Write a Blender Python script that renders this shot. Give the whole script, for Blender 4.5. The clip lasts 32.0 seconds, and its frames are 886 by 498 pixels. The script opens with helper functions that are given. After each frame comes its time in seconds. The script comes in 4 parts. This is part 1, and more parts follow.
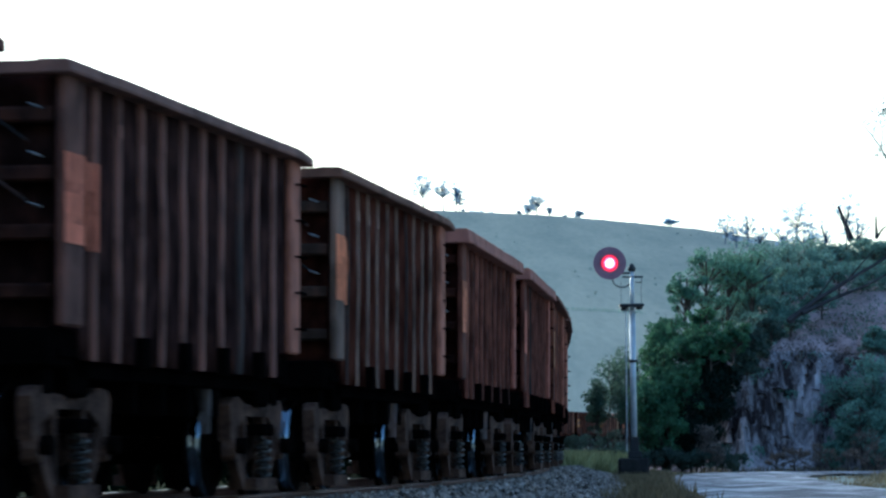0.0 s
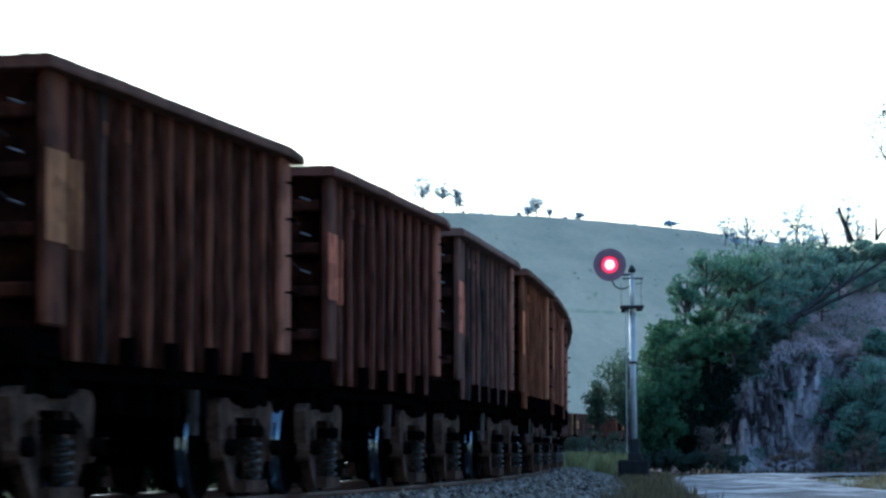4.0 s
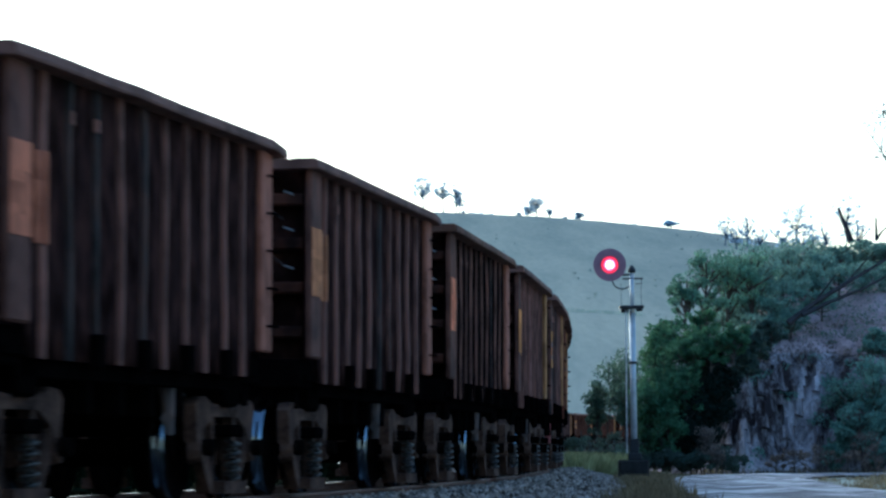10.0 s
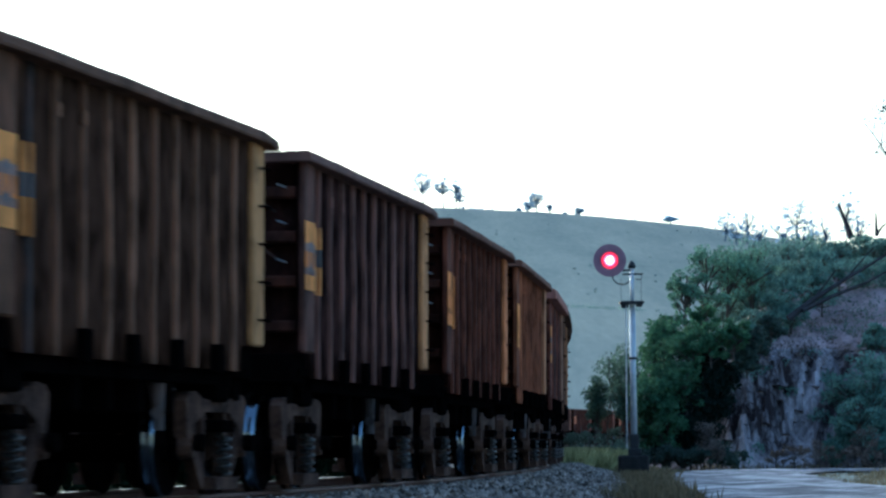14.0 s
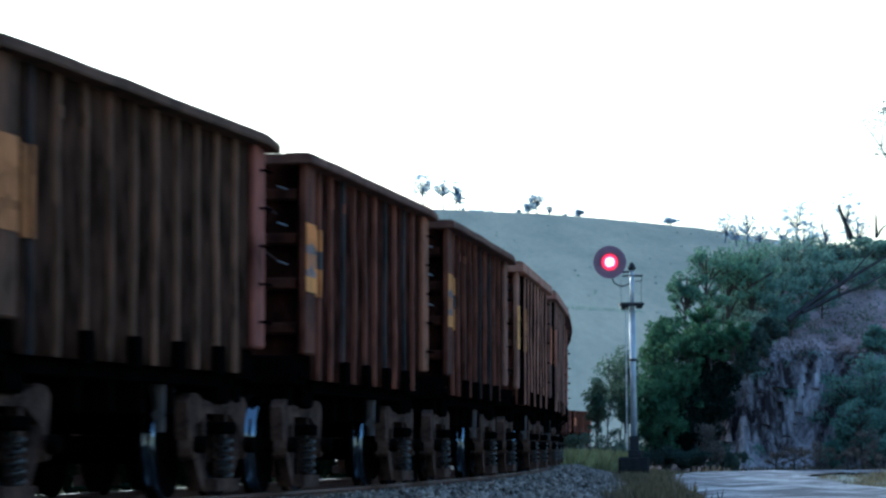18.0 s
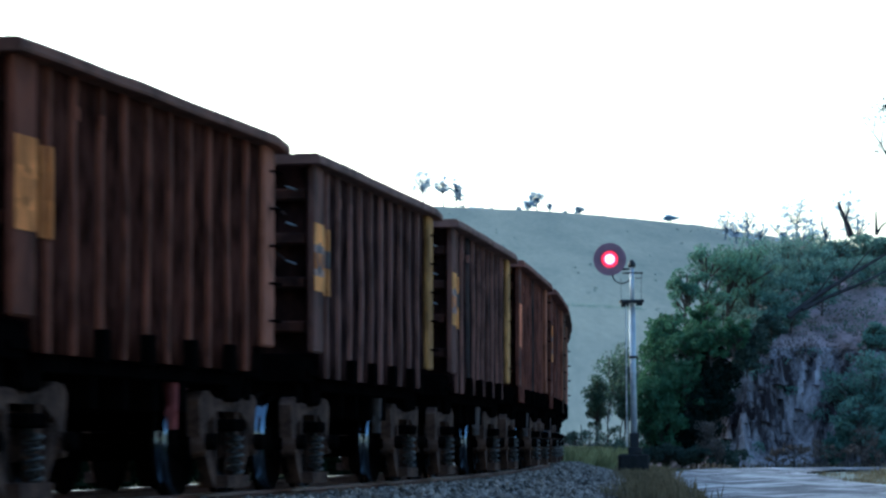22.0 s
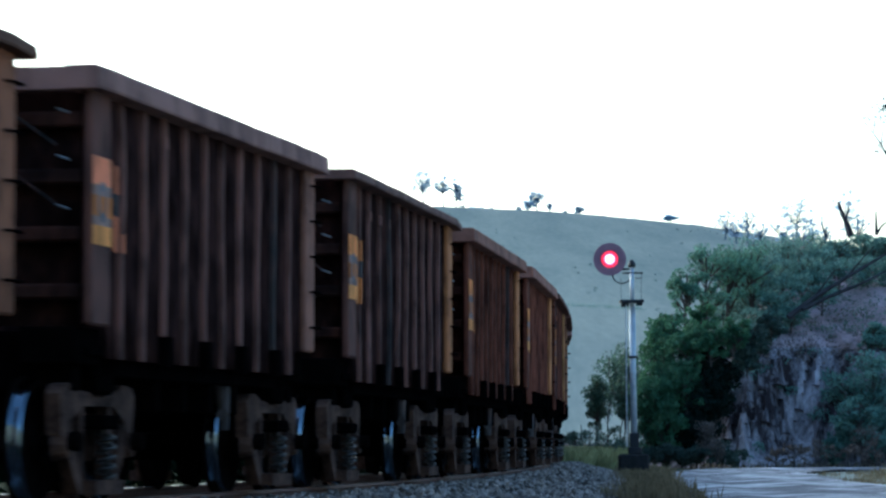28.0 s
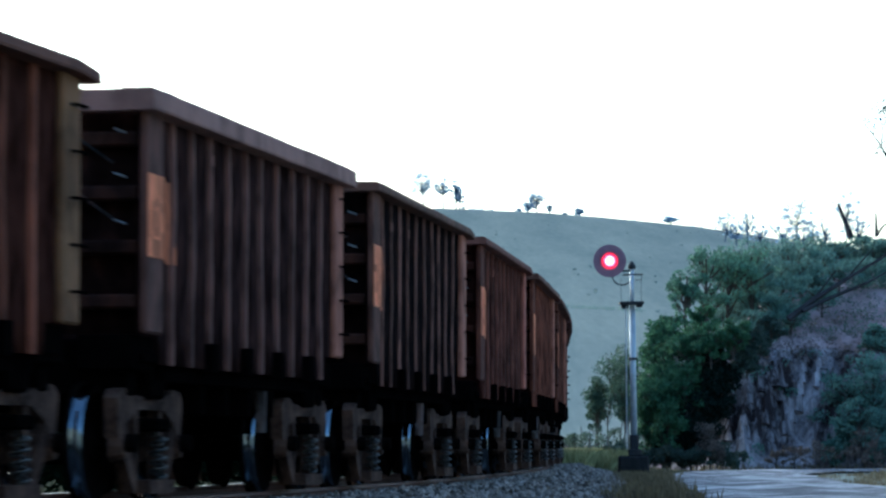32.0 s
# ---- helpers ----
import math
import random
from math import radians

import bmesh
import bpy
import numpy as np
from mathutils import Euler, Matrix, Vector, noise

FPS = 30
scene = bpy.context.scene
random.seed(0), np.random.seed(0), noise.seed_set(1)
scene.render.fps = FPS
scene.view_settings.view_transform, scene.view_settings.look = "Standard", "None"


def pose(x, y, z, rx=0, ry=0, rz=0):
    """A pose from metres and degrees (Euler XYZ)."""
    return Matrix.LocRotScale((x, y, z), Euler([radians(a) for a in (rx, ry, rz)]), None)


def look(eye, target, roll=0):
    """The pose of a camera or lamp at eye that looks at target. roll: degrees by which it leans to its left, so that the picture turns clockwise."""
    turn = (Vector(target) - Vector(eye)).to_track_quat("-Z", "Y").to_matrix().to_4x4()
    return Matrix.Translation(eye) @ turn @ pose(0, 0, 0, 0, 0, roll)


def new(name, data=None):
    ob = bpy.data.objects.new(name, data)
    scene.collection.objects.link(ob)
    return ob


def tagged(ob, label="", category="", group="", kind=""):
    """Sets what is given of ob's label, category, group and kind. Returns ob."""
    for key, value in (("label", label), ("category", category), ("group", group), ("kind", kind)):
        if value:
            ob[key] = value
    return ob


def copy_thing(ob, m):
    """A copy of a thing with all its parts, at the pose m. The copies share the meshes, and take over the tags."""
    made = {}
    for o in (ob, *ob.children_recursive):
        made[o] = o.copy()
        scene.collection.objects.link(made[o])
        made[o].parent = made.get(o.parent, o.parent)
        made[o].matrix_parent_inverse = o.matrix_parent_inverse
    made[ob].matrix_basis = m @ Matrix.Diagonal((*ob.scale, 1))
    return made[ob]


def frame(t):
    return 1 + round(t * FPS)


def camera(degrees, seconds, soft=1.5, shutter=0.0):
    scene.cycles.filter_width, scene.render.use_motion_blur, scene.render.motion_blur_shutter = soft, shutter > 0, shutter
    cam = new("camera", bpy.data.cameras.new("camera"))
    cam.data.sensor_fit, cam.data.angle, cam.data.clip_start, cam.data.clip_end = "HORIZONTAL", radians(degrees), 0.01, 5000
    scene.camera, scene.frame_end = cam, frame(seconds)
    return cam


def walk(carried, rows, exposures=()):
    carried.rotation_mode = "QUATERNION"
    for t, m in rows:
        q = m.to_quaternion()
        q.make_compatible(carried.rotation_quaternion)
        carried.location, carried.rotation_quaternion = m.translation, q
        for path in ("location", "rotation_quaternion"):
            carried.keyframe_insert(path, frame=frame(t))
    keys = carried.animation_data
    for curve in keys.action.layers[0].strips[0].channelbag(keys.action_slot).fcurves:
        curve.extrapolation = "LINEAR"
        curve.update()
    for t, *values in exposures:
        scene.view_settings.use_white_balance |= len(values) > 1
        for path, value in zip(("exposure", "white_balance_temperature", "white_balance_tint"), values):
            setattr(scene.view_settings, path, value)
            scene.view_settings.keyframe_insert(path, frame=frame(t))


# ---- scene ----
EXPO, KELVIN, TINT = 1.16, 4850, -4      # exposure and white balance of the clip's camera
SKY_STRENGTH = 0.15
CAM_H = 0.459
cam = camera(15.287, 32.0, soft=2.5, shutter=0.35)
# tilt of the hand-steadied camera: a fixed stand that nods by a few hundredths of a degree
NOD = ((0, 7), (0.5, 7), (1, 10), (1.5, 10), (2, 10), (2.5, 10), (3, 10), (3.5, 10), (5.5, 7), (6, 5), (6.5, 3), (7, 3),
       (7.5, 3), (8, 8), (8.5, 8), (9, 8), (9.5, 10), (10, 10), (10.5, 9.5), (11, 11), (11.5, 10), (12, 7), (12.5, 5), (13, 3),
       (13.5, 2), (14, 2), (14.5, 0), (16.5, 0), (17, 2), (17.5, 2), (18, 5), (18.5, 3), (19, 2), (19.5, 2), (20, 0), (20.5, 0),
       (21, 0), (21.5, -1), (22, 0), (22.5, 0), (23, 2), (23.5, 2.5), (24, 0), (24.5, 5), (25, 2), (25.5, 0), (27.5, 1.5),
       (28, 0), (28.5, 0), (29, 0), (29.5, 1.5), (30, 0), (30.5, 2.5), (31, 3), (31.5, 3), (32, 3))
walk(cam, [(t, pose(0, 0, CAM_H, 90 + 3.3716 + n * 0.00981, 0, 0)) for t, n in NOD],
     exposures=[(0, EXPO, KELVIN, TINT), (32, EXPO, KELVIN, TINT)])

# ---- light: soft evening light from over the far side of the train ----
SUN_EL, SUN_AZ = radians(20), radians(-34)      # azimuth from +y towards +x
world = bpy.data.worlds.new("sky")
scene.world = world
world.use_nodes = True
sky = world.node_tree.nodes.new("ShaderNodeTexSky")
sky.sky_type, sky.sun_disc = "NISHITA", False
sky.sun_elevation, sky.sun_rotation = SUN_EL, SUN_AZ
sky.air_density, sky.dust_density, sky.ozone_density = 1.0, 3.5, 1.5
back = world.node_tree.nodes["Background"]
back.inputs["Strength"].default_value = SKY_STRENGTH
world.node_tree.links.new(sky.outputs["Color"], back.inputs["Color"])
sun = new("sun", bpy.data.lights.new("sun", "SUN"))
sun.data.energy, sun.data.angle, sun.data.color = 0.5, radians(30), (1.0, 0.96, 0.92)
sun.matrix_world = look((math.sin(SUN_AZ) * 90, math.cos(SUN_AZ) * 90, math.tan(SUN_EL) * 90), (0, 0, 0))


# ---- materials ----
def material(name, dark, light, scale=3.0, rough=0.85, metal=0.0, bump=0.3, stretch=(1, 1, 1), fine=30.0, island=0.0, spec=0.3, coord="Object", span=(0.42, 0.95)):
    """Two-scale noise between two colours, with fine relief."""
    m = bpy.data.materials.new(name)
    m.use_nodes = True
    n, l = m.node_tree.nodes, m.node_tree.links
    b = n["Principled BSDF"]
    co = n.new("ShaderNodeTexCoord")
    mp = n.new("ShaderNodeMapping")
    mp.inputs["Scale"].default_value = stretch
    l.new(co.outputs[coord], mp.inputs["Vector"])
    big, small = n.new("ShaderNodeTexNoise"), n.new("ShaderNodeTexNoise")
    for t, s, d in ((big, scale, 5.0), (small, fine, 3.0)):
        t.inputs["Scale"].default_value, t.inputs["Detail"].default_value, t.inputs["Roughness"].default_value = s, d, 0.6
        l.new(mp.outputs["Vector"], t.inputs["Vector"])
    mixed = n.new("ShaderNodeMath")
    mixed.operation = "MULTIPLY_ADD"
    mixed.inputs[1].default_value = 0.35
    l.new(small.outputs["Fac"], mixed.inputs[0])
    l.new(big.outputs["Fac"], mixed.inputs[2])
    ramp = n.new("ShaderNodeValToRGB")
    ramp.color_ramp.elements[0].position, ramp.color_ramp.elements[1].position = span
    ramp.color_ramp.elements[0].color, ramp.color_ramp.elements[1].color = (*dark, 1), (*light, 1)
    l.new(mixed.outputs[0], ramp.inputs["Fac"])
    out = ramp.outputs["Color"]
    if island:
        geo, mul, ad = n.new("ShaderNodeNewGeometry"), n.new("ShaderNodeMath"), n.new("ShaderNodeMix")
        mul.operation, mul.inputs[1].default_value, mul.inputs[2].default_value = "MULTIPLY_ADD", island * 2, 1 - island
        l.new(geo.outputs["Random Per Island"], mul.inputs[0])
        ad.data_type, ad.blend_type, ad.inputs["Factor"].default_value = "RGBA", "MULTIPLY", 1.0
        l.new(out, ad.inputs["A"])
        l.new(mul.outputs[0], ad.inputs["B"])
        out = ad.outputs["Result"]
    l.new(out, b.inputs["Base Color"])
    b.inputs["Roughness"].default_value, b.inputs["Metallic"].default_value = rough, metal
    b.inputs["Specular IOR Level"].default_value = spec
    if bump:
        bp = n.new("ShaderNodeBump")
        bp.inputs["Strength"].default_value, bp.inputs["Distance"].default_value = bump, 0.03
        l.new(mixed.outputs[0], bp.inputs["Height"])
        l.new(bp.outputs["Normal"], b.inputs["Normal"])
    return m


def wagon_paint(name, wear=0.5, rough=0.8, low=0.5, high=1.45, spec=0.06):
    """Old paint in the object's own colour, run over by rust and ore dust in streaks."""
    m = bpy.data.materials.new(name)
    m.use_nodes = True
    n, l = m.node_tree.nodes, m.node_tree.links
    b = n["Principled BSDF"]
    info, co = n.new("ShaderNodeObjectInfo"), n.new("ShaderNodeTexCoord")
    mp, jump = n.new("ShaderNodeMapping"), n.new("ShaderNodeVectorMath")
    mp.inputs["Scale"].default_value = (1.0, 1.0, 0.6)
    jump.operation = "MULTIPLY_ADD"
    jump.inputs[1].default_value = (1, 1, 1)
    l.new(co.outputs["Object"], jump.inputs[0])
    away = n.new("ShaderNodeMath")
    away.operation, away.inputs[1].default_value = "MULTIPLY", 60.0
    l.new(info.outputs["Random"], away.inputs[0])
    l.new(away.outputs[0], jump.inputs[2])
    l.new(jump.outputs[0], mp.inputs["Vector"])
    streak, patch, grain = (n.new("ShaderNodeTexNoise") for _ in range(3))
    for t, s, src in ((streak, 4.0, mp.outputs["Vector"]), (patch, 2.6, jump.outputs[0]), (grain, 45.0, jump.outputs[0])):
        t.inputs["Scale"].default_value, t.inputs["Detail"].default_value = s, 4.0
        l.new(src, t.inputs["Vector"])
    r1, r2 = n.new("ShaderNodeValToRGB"), n.new("ShaderNodeValToRGB")
    r1.color_ramp.elements[0].position, r1.color_ramp.elements[1].position = 0.5 - wear * 0.12, 0.72 - wear * 0.1
    r2.color_ramp.elements[0].position, r2.color_ramp.elements[1].position = 0.48, 0.7
    l.new(streak.outputs["Fac"], r1.inputs["Fac"])
    l.new(patch.outputs["Fac"], r2.inputs["Fac"])
    rust, dust = n.new("ShaderNodeMix"), n.new("ShaderNodeMix")
    for k, fac, col in ((rust, r1, (0.085, 0.026, 0.014, 1)), (dust, r2, (0.10, 0.050, 0.036, 1))):
        k.data_type = "RGBA"
        f = n.new("ShaderNodeMath")
        f.operation, f.inputs[1].default_value = "MULTIPLY", wear if k is rust else wear * 0.55
        l.new(fac.outputs["Color"], f.inputs[0])
        l.new(f.outputs[0], k.inputs["Factor"])
        k.inputs["B"].default_value = col
    l.new(info.outputs["Color"], rust.inputs["A"])
    l.new(rust.outputs["Result"], dust.inputs["A"])
    shade, tone = n.new("ShaderNodeMapRange"), n.new("ShaderNodeMix")
    for k, val in enumerate((0.33, 0.67, low, high)):
        shade.inputs[k + 1].default_value = val
    l.new(streak.outputs["Fac"], shade.inputs[0])
    tone.data_type, tone.blend_type, tone.inputs["Factor"].default_value = "RGBA", "MULTIPLY", 1.0
    l.new(dust.outputs["Result"], tone.inputs["A"])
    l.new(shade.outputs[0], tone.inputs["B"])
    # dark stains and bare spots
    blot, stain, last = n.new("ShaderNodeTexNoise"), n.new("ShaderNodeMapRange"), n.new("ShaderNodeMix")
    blot.inputs["Scale"].default_value, blot.inputs["Detail"].default_value = 1.7, 5.0
    l.new(jump.outputs[0], blot.inputs["Vector"])
    for k, val in enumerate((0.38, 0.5, 0.4 + 0.4 * low, 1.0)):
        stain.inputs[k + 1].default_value = val
    l.new(blot.outputs["Fac"], stain.inputs[0])
    last.data_type, last.blend_type, last.inputs["Factor"].default_value = "RGBA", "MULTIPLY", 1.0
    l.new(tone.outputs["Result"], last.inputs["A"])
    l.new(stain.outputs[0], last.inputs["B"])
    l.new(last.outputs["Result"], b.inputs["Base Color"])
    b.inputs["Roughness"].default_value, b.inputs["Specular IOR Level"].default_value = rough, spec
    bp = n.new("ShaderNodeBump")
    bp.inputs["Strength"].default_value, bp.inputs["Distance"].default_value = 0.35, 0.02
    l.new(grain.outputs["Fac"], bp.inputs["Height"])
    l.new(bp.outputs["Normal"], b.inputs["Normal"])
    return m


PAINT = wagon_paint("ore_wagon_paint", 0.42)
SHEET = wagon_paint("side_sheet_paint", 0.15, low=0.45, high=1.5, spec=0.0)
RIM = wagon_paint("rim_paint", 0.2, low=0.72, high=1.22)
MARK = wagon_paint("marking_paint", 0.16, low=0.6, high=1.3)
BOGIE = material("cast_steel_dusty", (0.010, 0.0065, 0.0055), (0.152, 0.090, 0.066), 3.5, 0.9, 0.0, 0.35, spec=0.03, span=(0.48, 0.90))
# Shade under the wagons is put into these two near-black base colours.
UNDER = material("shaded_underframe_black", (0.0016, 0.0014, 0.0014), (0.0045, 0.0036, 0.0034), 3, 0.95, spec=0.0)
STEEL = material("shaded_worn_steel", (0.0025, 0.002, 0.002), (0.008, 0.006, 0.005), 6, 0.9, 0.0, 0.2, spec=0.0)
# Polished steel; its blue tint carries part of the sky's reflection.
TREAD = material("polished_tread", (0.17, 0.195, 0.23), (0.25, 0.285, 0.33), 6, 0.10, 1.0, 0.0)
SPRING = material("spring_steel", (0.02, 0.018, 0.017), (0.11, 0.10, 0.09), 8, 0.45, 0.3, 0.1)
WHITE = material("worn_white_paint", (0.12, 0.12, 0.125), (0.32, 0.32, 0.33), 8, 0.6)
RAIL = material("rail_rust", (0.07, 0.030, 0.020), (0.17, 0.080, 0.055), 5, 0.6, 0.4, 0.3)
SHINE = material("rail_top", (0.35, 0.32, 0.30), (0.6, 0.58, 0.56), 5, 0.28, 0.9, 0.05)
SLEEPER = material("sleeper_wood", (0.03, 0.022, 0.018), (0.10, 0.075, 0.06), 4, 0.9, 0.0, 0.6, (1, 6, 6))
BALLAST = material("ballast_stone", (0.105, 0.090, 0.078), (0.40, 0.345, 0.30), 2, 0.9, 0.0, 0.5, island=0.8)
BEDDING = material("ballast_bed", (0.03, 0.027, 0.025), (0.15, 0.135, 0.125), 9, 0.95, 0.0, 0.8, fine=26)
# Grass colour paled and greyed to take in the far hill's haze.
GROUND = material("dry_pasture", (0.186, 0.210, 0.186), (0.318, 0.324, 0.270), 0.05, 1.0, 0.0, 0.0, (1, 0.10, 0.3), fine=0.8, spec=0.0, span=(0.40, 0.92))
DIRT = material("pale_dirt", (0.15, 0.142, 0.145), (0.80, 0.78, 0.78), 0.45, 0.9, 0.0, 0.6, (1.0, 0.7, 1), fine=11, spec=0.03, span=(0.62, 0.93))
ROCK = material("weathered_rock", (0.034, 0.026, 0.028), (0.54, 0.47, 0.49), 0.4, 0.95, 0.0, 0.5, (2.3, 2.3, 0.15), fine=4, spec=0.03, span=(0.57, 0.92))
EARTH = material("bank_earth", (0.13, 0.098, 0.095), (0.48, 0.355, 0.36), 0.9, 0.95, 0.0, 0.9, fine=7, spec=0.05)
BARK = material("bark", (0.035, 0.028, 0.024), (0.11, 0.09, 0.075), 5, 0.95, 0.0, 0.5)
DEADWOOD = material("dead_wood", (0.018, 0.016, 0.018), (0.055, 0.050, 0.055), 5, 0.95, 0.0, 0.4)
POLE = material("galvanised_mast", (0.34, 0.35, 0.37), (0.62, 0.63, 0.66), 3, 0.5, 0.3, 0.1)
BLACK = material("black_paint", (0.012, 0.012, 0.014), (0.03, 0.03, 0.034), 5, 0.6)
DISC = material("signal_disc_paint", (0.20, 0.105, 0.14), (0.28, 0.16, 0.20), 4, 0.7)
CONCRETE = material("stained_concrete", (0.008, 0.0075, 0.0075), (0.036, 0.034, 0.033), 4, 0.9)


def foliage(name, dark, light, through_leaf=0.4, spec=0.06):
    m = material(name, dark, light, 1.3, 0.7, 0.0, 0.0, island=0.28, fine=4, spec=spec)
    n, l = m.node_tree.nodes, m.node_tree.links
    b = n["Principled BSDF"]
    glow, mix = n.new("ShaderNodeBsdfTranslucent"), n.new("ShaderNodeMixShader")
    mix.inputs["Fac"].default_value = through_leaf
    l.new(b.inputs["Base Color"].links[0].from_socket, glow.inputs["Color"])
    l.new(b.outputs[0], mix.inputs[1])
    l.new(glow.outputs[0], mix.inputs[2])
    l.new(mix.outputs[0], n["Material Output"].inputs["Surface"])
    return m


LEAF = foliage("leaf_green", (0.060, 0.125, 0.092), (0.225, 0.355, 0.235))
LEAF_MID = foliage("leaf_mid_green", (0.028, 0.074, 0.042), (0.150, 0.260, 0.135))
# Green taken down to near black to hold the hollow's shade.
LEAF_SHADED = foliage("leaf_shaded_green", (0.003, 0.007, 0.006), (0.016, 0.029, 0.022), 0.1)
# Pale blue puts the sky's glare and haze into thin distant leaves.
LEAF_GLARE = foliage("leaf_sky_glare", (0.28, 0.40, 0.52), (0.56, 0.68, 0.78), 0.65, 0.0)
LEAF_UNDER = foliage("leaf_undergrowth", (0.022, 0.038, 0.033), (0.118, 0.152, 0.124), 0.2)
# Pale grey green, with the far slope's haze in the colour.
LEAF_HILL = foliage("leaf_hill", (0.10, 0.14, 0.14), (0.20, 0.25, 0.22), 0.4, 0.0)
# Bark tinted blue by the same sky glare, in its colour.
BARK_GLARE = material("glare_blue_bark", (0.04, 0.065, 0.10), (0.09, 0.13, 0.18), 2, 0.95, 0.0, 0.0)
# Scrub green darkened in its base colour for the shade beyond the train.
SCRUB = foliage("shade_dark_scrub", (0.004, 0.010, 0.006), (0.016, 0.026, 0.013), 0.05, 0.0)
VERGE = material("verge_soil", (0.028, 0.030, 0.018), (0.10, 0.098, 0.06), 0.8, 0.95, 0.0, 0.6, fine=9, spec=0.0)
LEAF_PALE = foliage("leaf_pale", (0.045, 0.080, 0.062), (0.14, 0.195, 0.125))
LEAF_DUSK = foliage("leaf_blue_green", (0.080, 0.150, 0.130), (0.270, 0.385, 0.300))
GRASS = foliage("tall_grass", (0.22, 0.225, 0.095), (0.46, 0.44, 0.22))
GRASS_DRY = foliage("dry_grass", (0.10, 0.082, 0.050), (0.27, 0.22, 0.13))
BRUSH_GREEN = foliage("slope_weed", (0.07, 0.10, 0.075), (0.21, 0.26, 0.19))
BRUSH = foliage("dry_brush", (0.085, 0.068, 0.060), (0.26, 0.205, 0.175))
GLOW = bpy.data.materials.new("red_signal_light")
GLOW.use_nodes = True
g = GLOW.node_tree.nodes["Principled BSDF"]
g.inputs["Base Color"].default_value = (0.5, 0.02, 0.03, 1)
g.inputs["Emission Color"].default_value = (1.0, 0.012, 0.06, 1)
g.inputs["Emission Strength"].default_value = 0.6
GLOW3 = bpy.data.materials.new("signal_halo_ring")
GLOW3.use_nodes = True
g = GLOW3.node_tree.nodes["Principled BSDF"]
g.inputs["Emission Color"].default_value = (1.0, 0.05, 0.12, 1)
g.inputs["Emission Strength"].default_value = 1.2
GLOW2 = bpy.data.materials.new("signal_light_core")
GLOW2.use_nodes = True
g = GLOW2.node_tree.nodes["Principled BSDF"]
g.inputs["Emission Color"].default_value = (1.0, 0.72, 0.74, 1)
g.inputs["Emission Strength"].default_value = 3.0


# ---- mesh helpers ----
def mesh_of(bm, mat, smooth=False):
    me = bpy.data.meshes.new("mesh")
    bm.normal_update()
    bm.to_mesh(me)
    bm.free()
    me.materials.append(mat)
    if smooth:
        me.polygons.foreach_set("use_smooth", [True] * len(me.polygons))
    return me


def raw(verts, faces, mat, smooth=False):
    me = bpy.data.meshes.new("mesh")
    me.from_pydata([tuple(v) for v in verts], [], [tuple(f) for f in faces])
    me.materials.append(mat)
    if smooth:
        me.polygons.foreach_set("use_smooth", [True] * len(me.polygons))
    me.update()
    return me


def quads(v, mat):
    """A mesh of loose four-cornered faces from an array (n, 4, 3)."""
    n = len(v)
    me = bpy.data.meshes.new("mesh")
    me.vertices.add(n * 4)
    me.vertices.foreach_set("co", np.asarray(v, np.float32).ravel())
    me.loops.add(n * 4)
    me.loops.foreach_set("vertex_index", np.arange(n * 4, dtype=np.int32))
    me.polygons.add(n)
    me.polygons.foreach_set("loop_start", np.arange(0, n * 4, 4, dtype=np.int32))
    me.materials.append(mat)
    me.update(calc_edges=True)
    return me


def thing(name, m=None, label="", category="", group="", kind=""):
    ob = new(name)
    ob.empty_display_size = 0.2
    ob.matrix_basis = m or Matrix()
    return tagged(ob, label, category, group, kind)


def part(name, me, parent, label="", m=None, colour=None):
    ob = new(name, me)
    ob.parent = parent
    if m is not None:
        ob.matrix_basis = m
    if colour:
        ob.color = (*colour, 1)
    return tagged(ob, label)


def box(bm, x0, x1, y0, y1, z0, z1, bevel=0.0):
    vs = [bm.verts.new((x, y, z)) for z in (z0, z1) for y in (y0, y1) for x in (x0, x1)]
    fs = [bm.faces.new([vs[i] for i in f]) for f in ((0, 2, 3, 1), (4, 5, 7, 6), (0, 1, 5, 4), (2, 6, 7, 3), (0, 4, 6, 2), (1, 3, 7, 5))]
    if bevel:
        bmesh.ops.bevel(bm, geom=list({e for f in fs for e in f.edges}), offset=bevel, segments=1, affect="EDGES")


def boxes(mat, *dims, bevel=0.0):
    bm = bmesh.new()
    for d in dims:
        box(bm, *d, bevel=bevel)
    return mesh_of(bm, mat)


def prism(outline, axis, a, b):
    """Verts and faces of an outline (pairs) pushed along an axis from a to b."""
    n = len(outline)
    def at(p, q):
        return {"x": (q, p[0], p[1]), "y": (p[0], q, p[1]), "z": (p[0], p[1], q)}[axis]
    v = [at(p, a) for p in outline] + [at(p, b) for p in outline]
    f = [(i, (i + 1) % n, n + (i + 1) % n, n + i) for i in range(n)] + [tuple(range(n - 1, -1, -1)), tuple(range(n, 2 * n))]
    return v, f


def join(*pieces):
    v, f = [], []
    for pv, pf in pieces:
        f += [tuple(i + len(v) for i in p) for p in pf]
        v += list(pv)
    return v, f


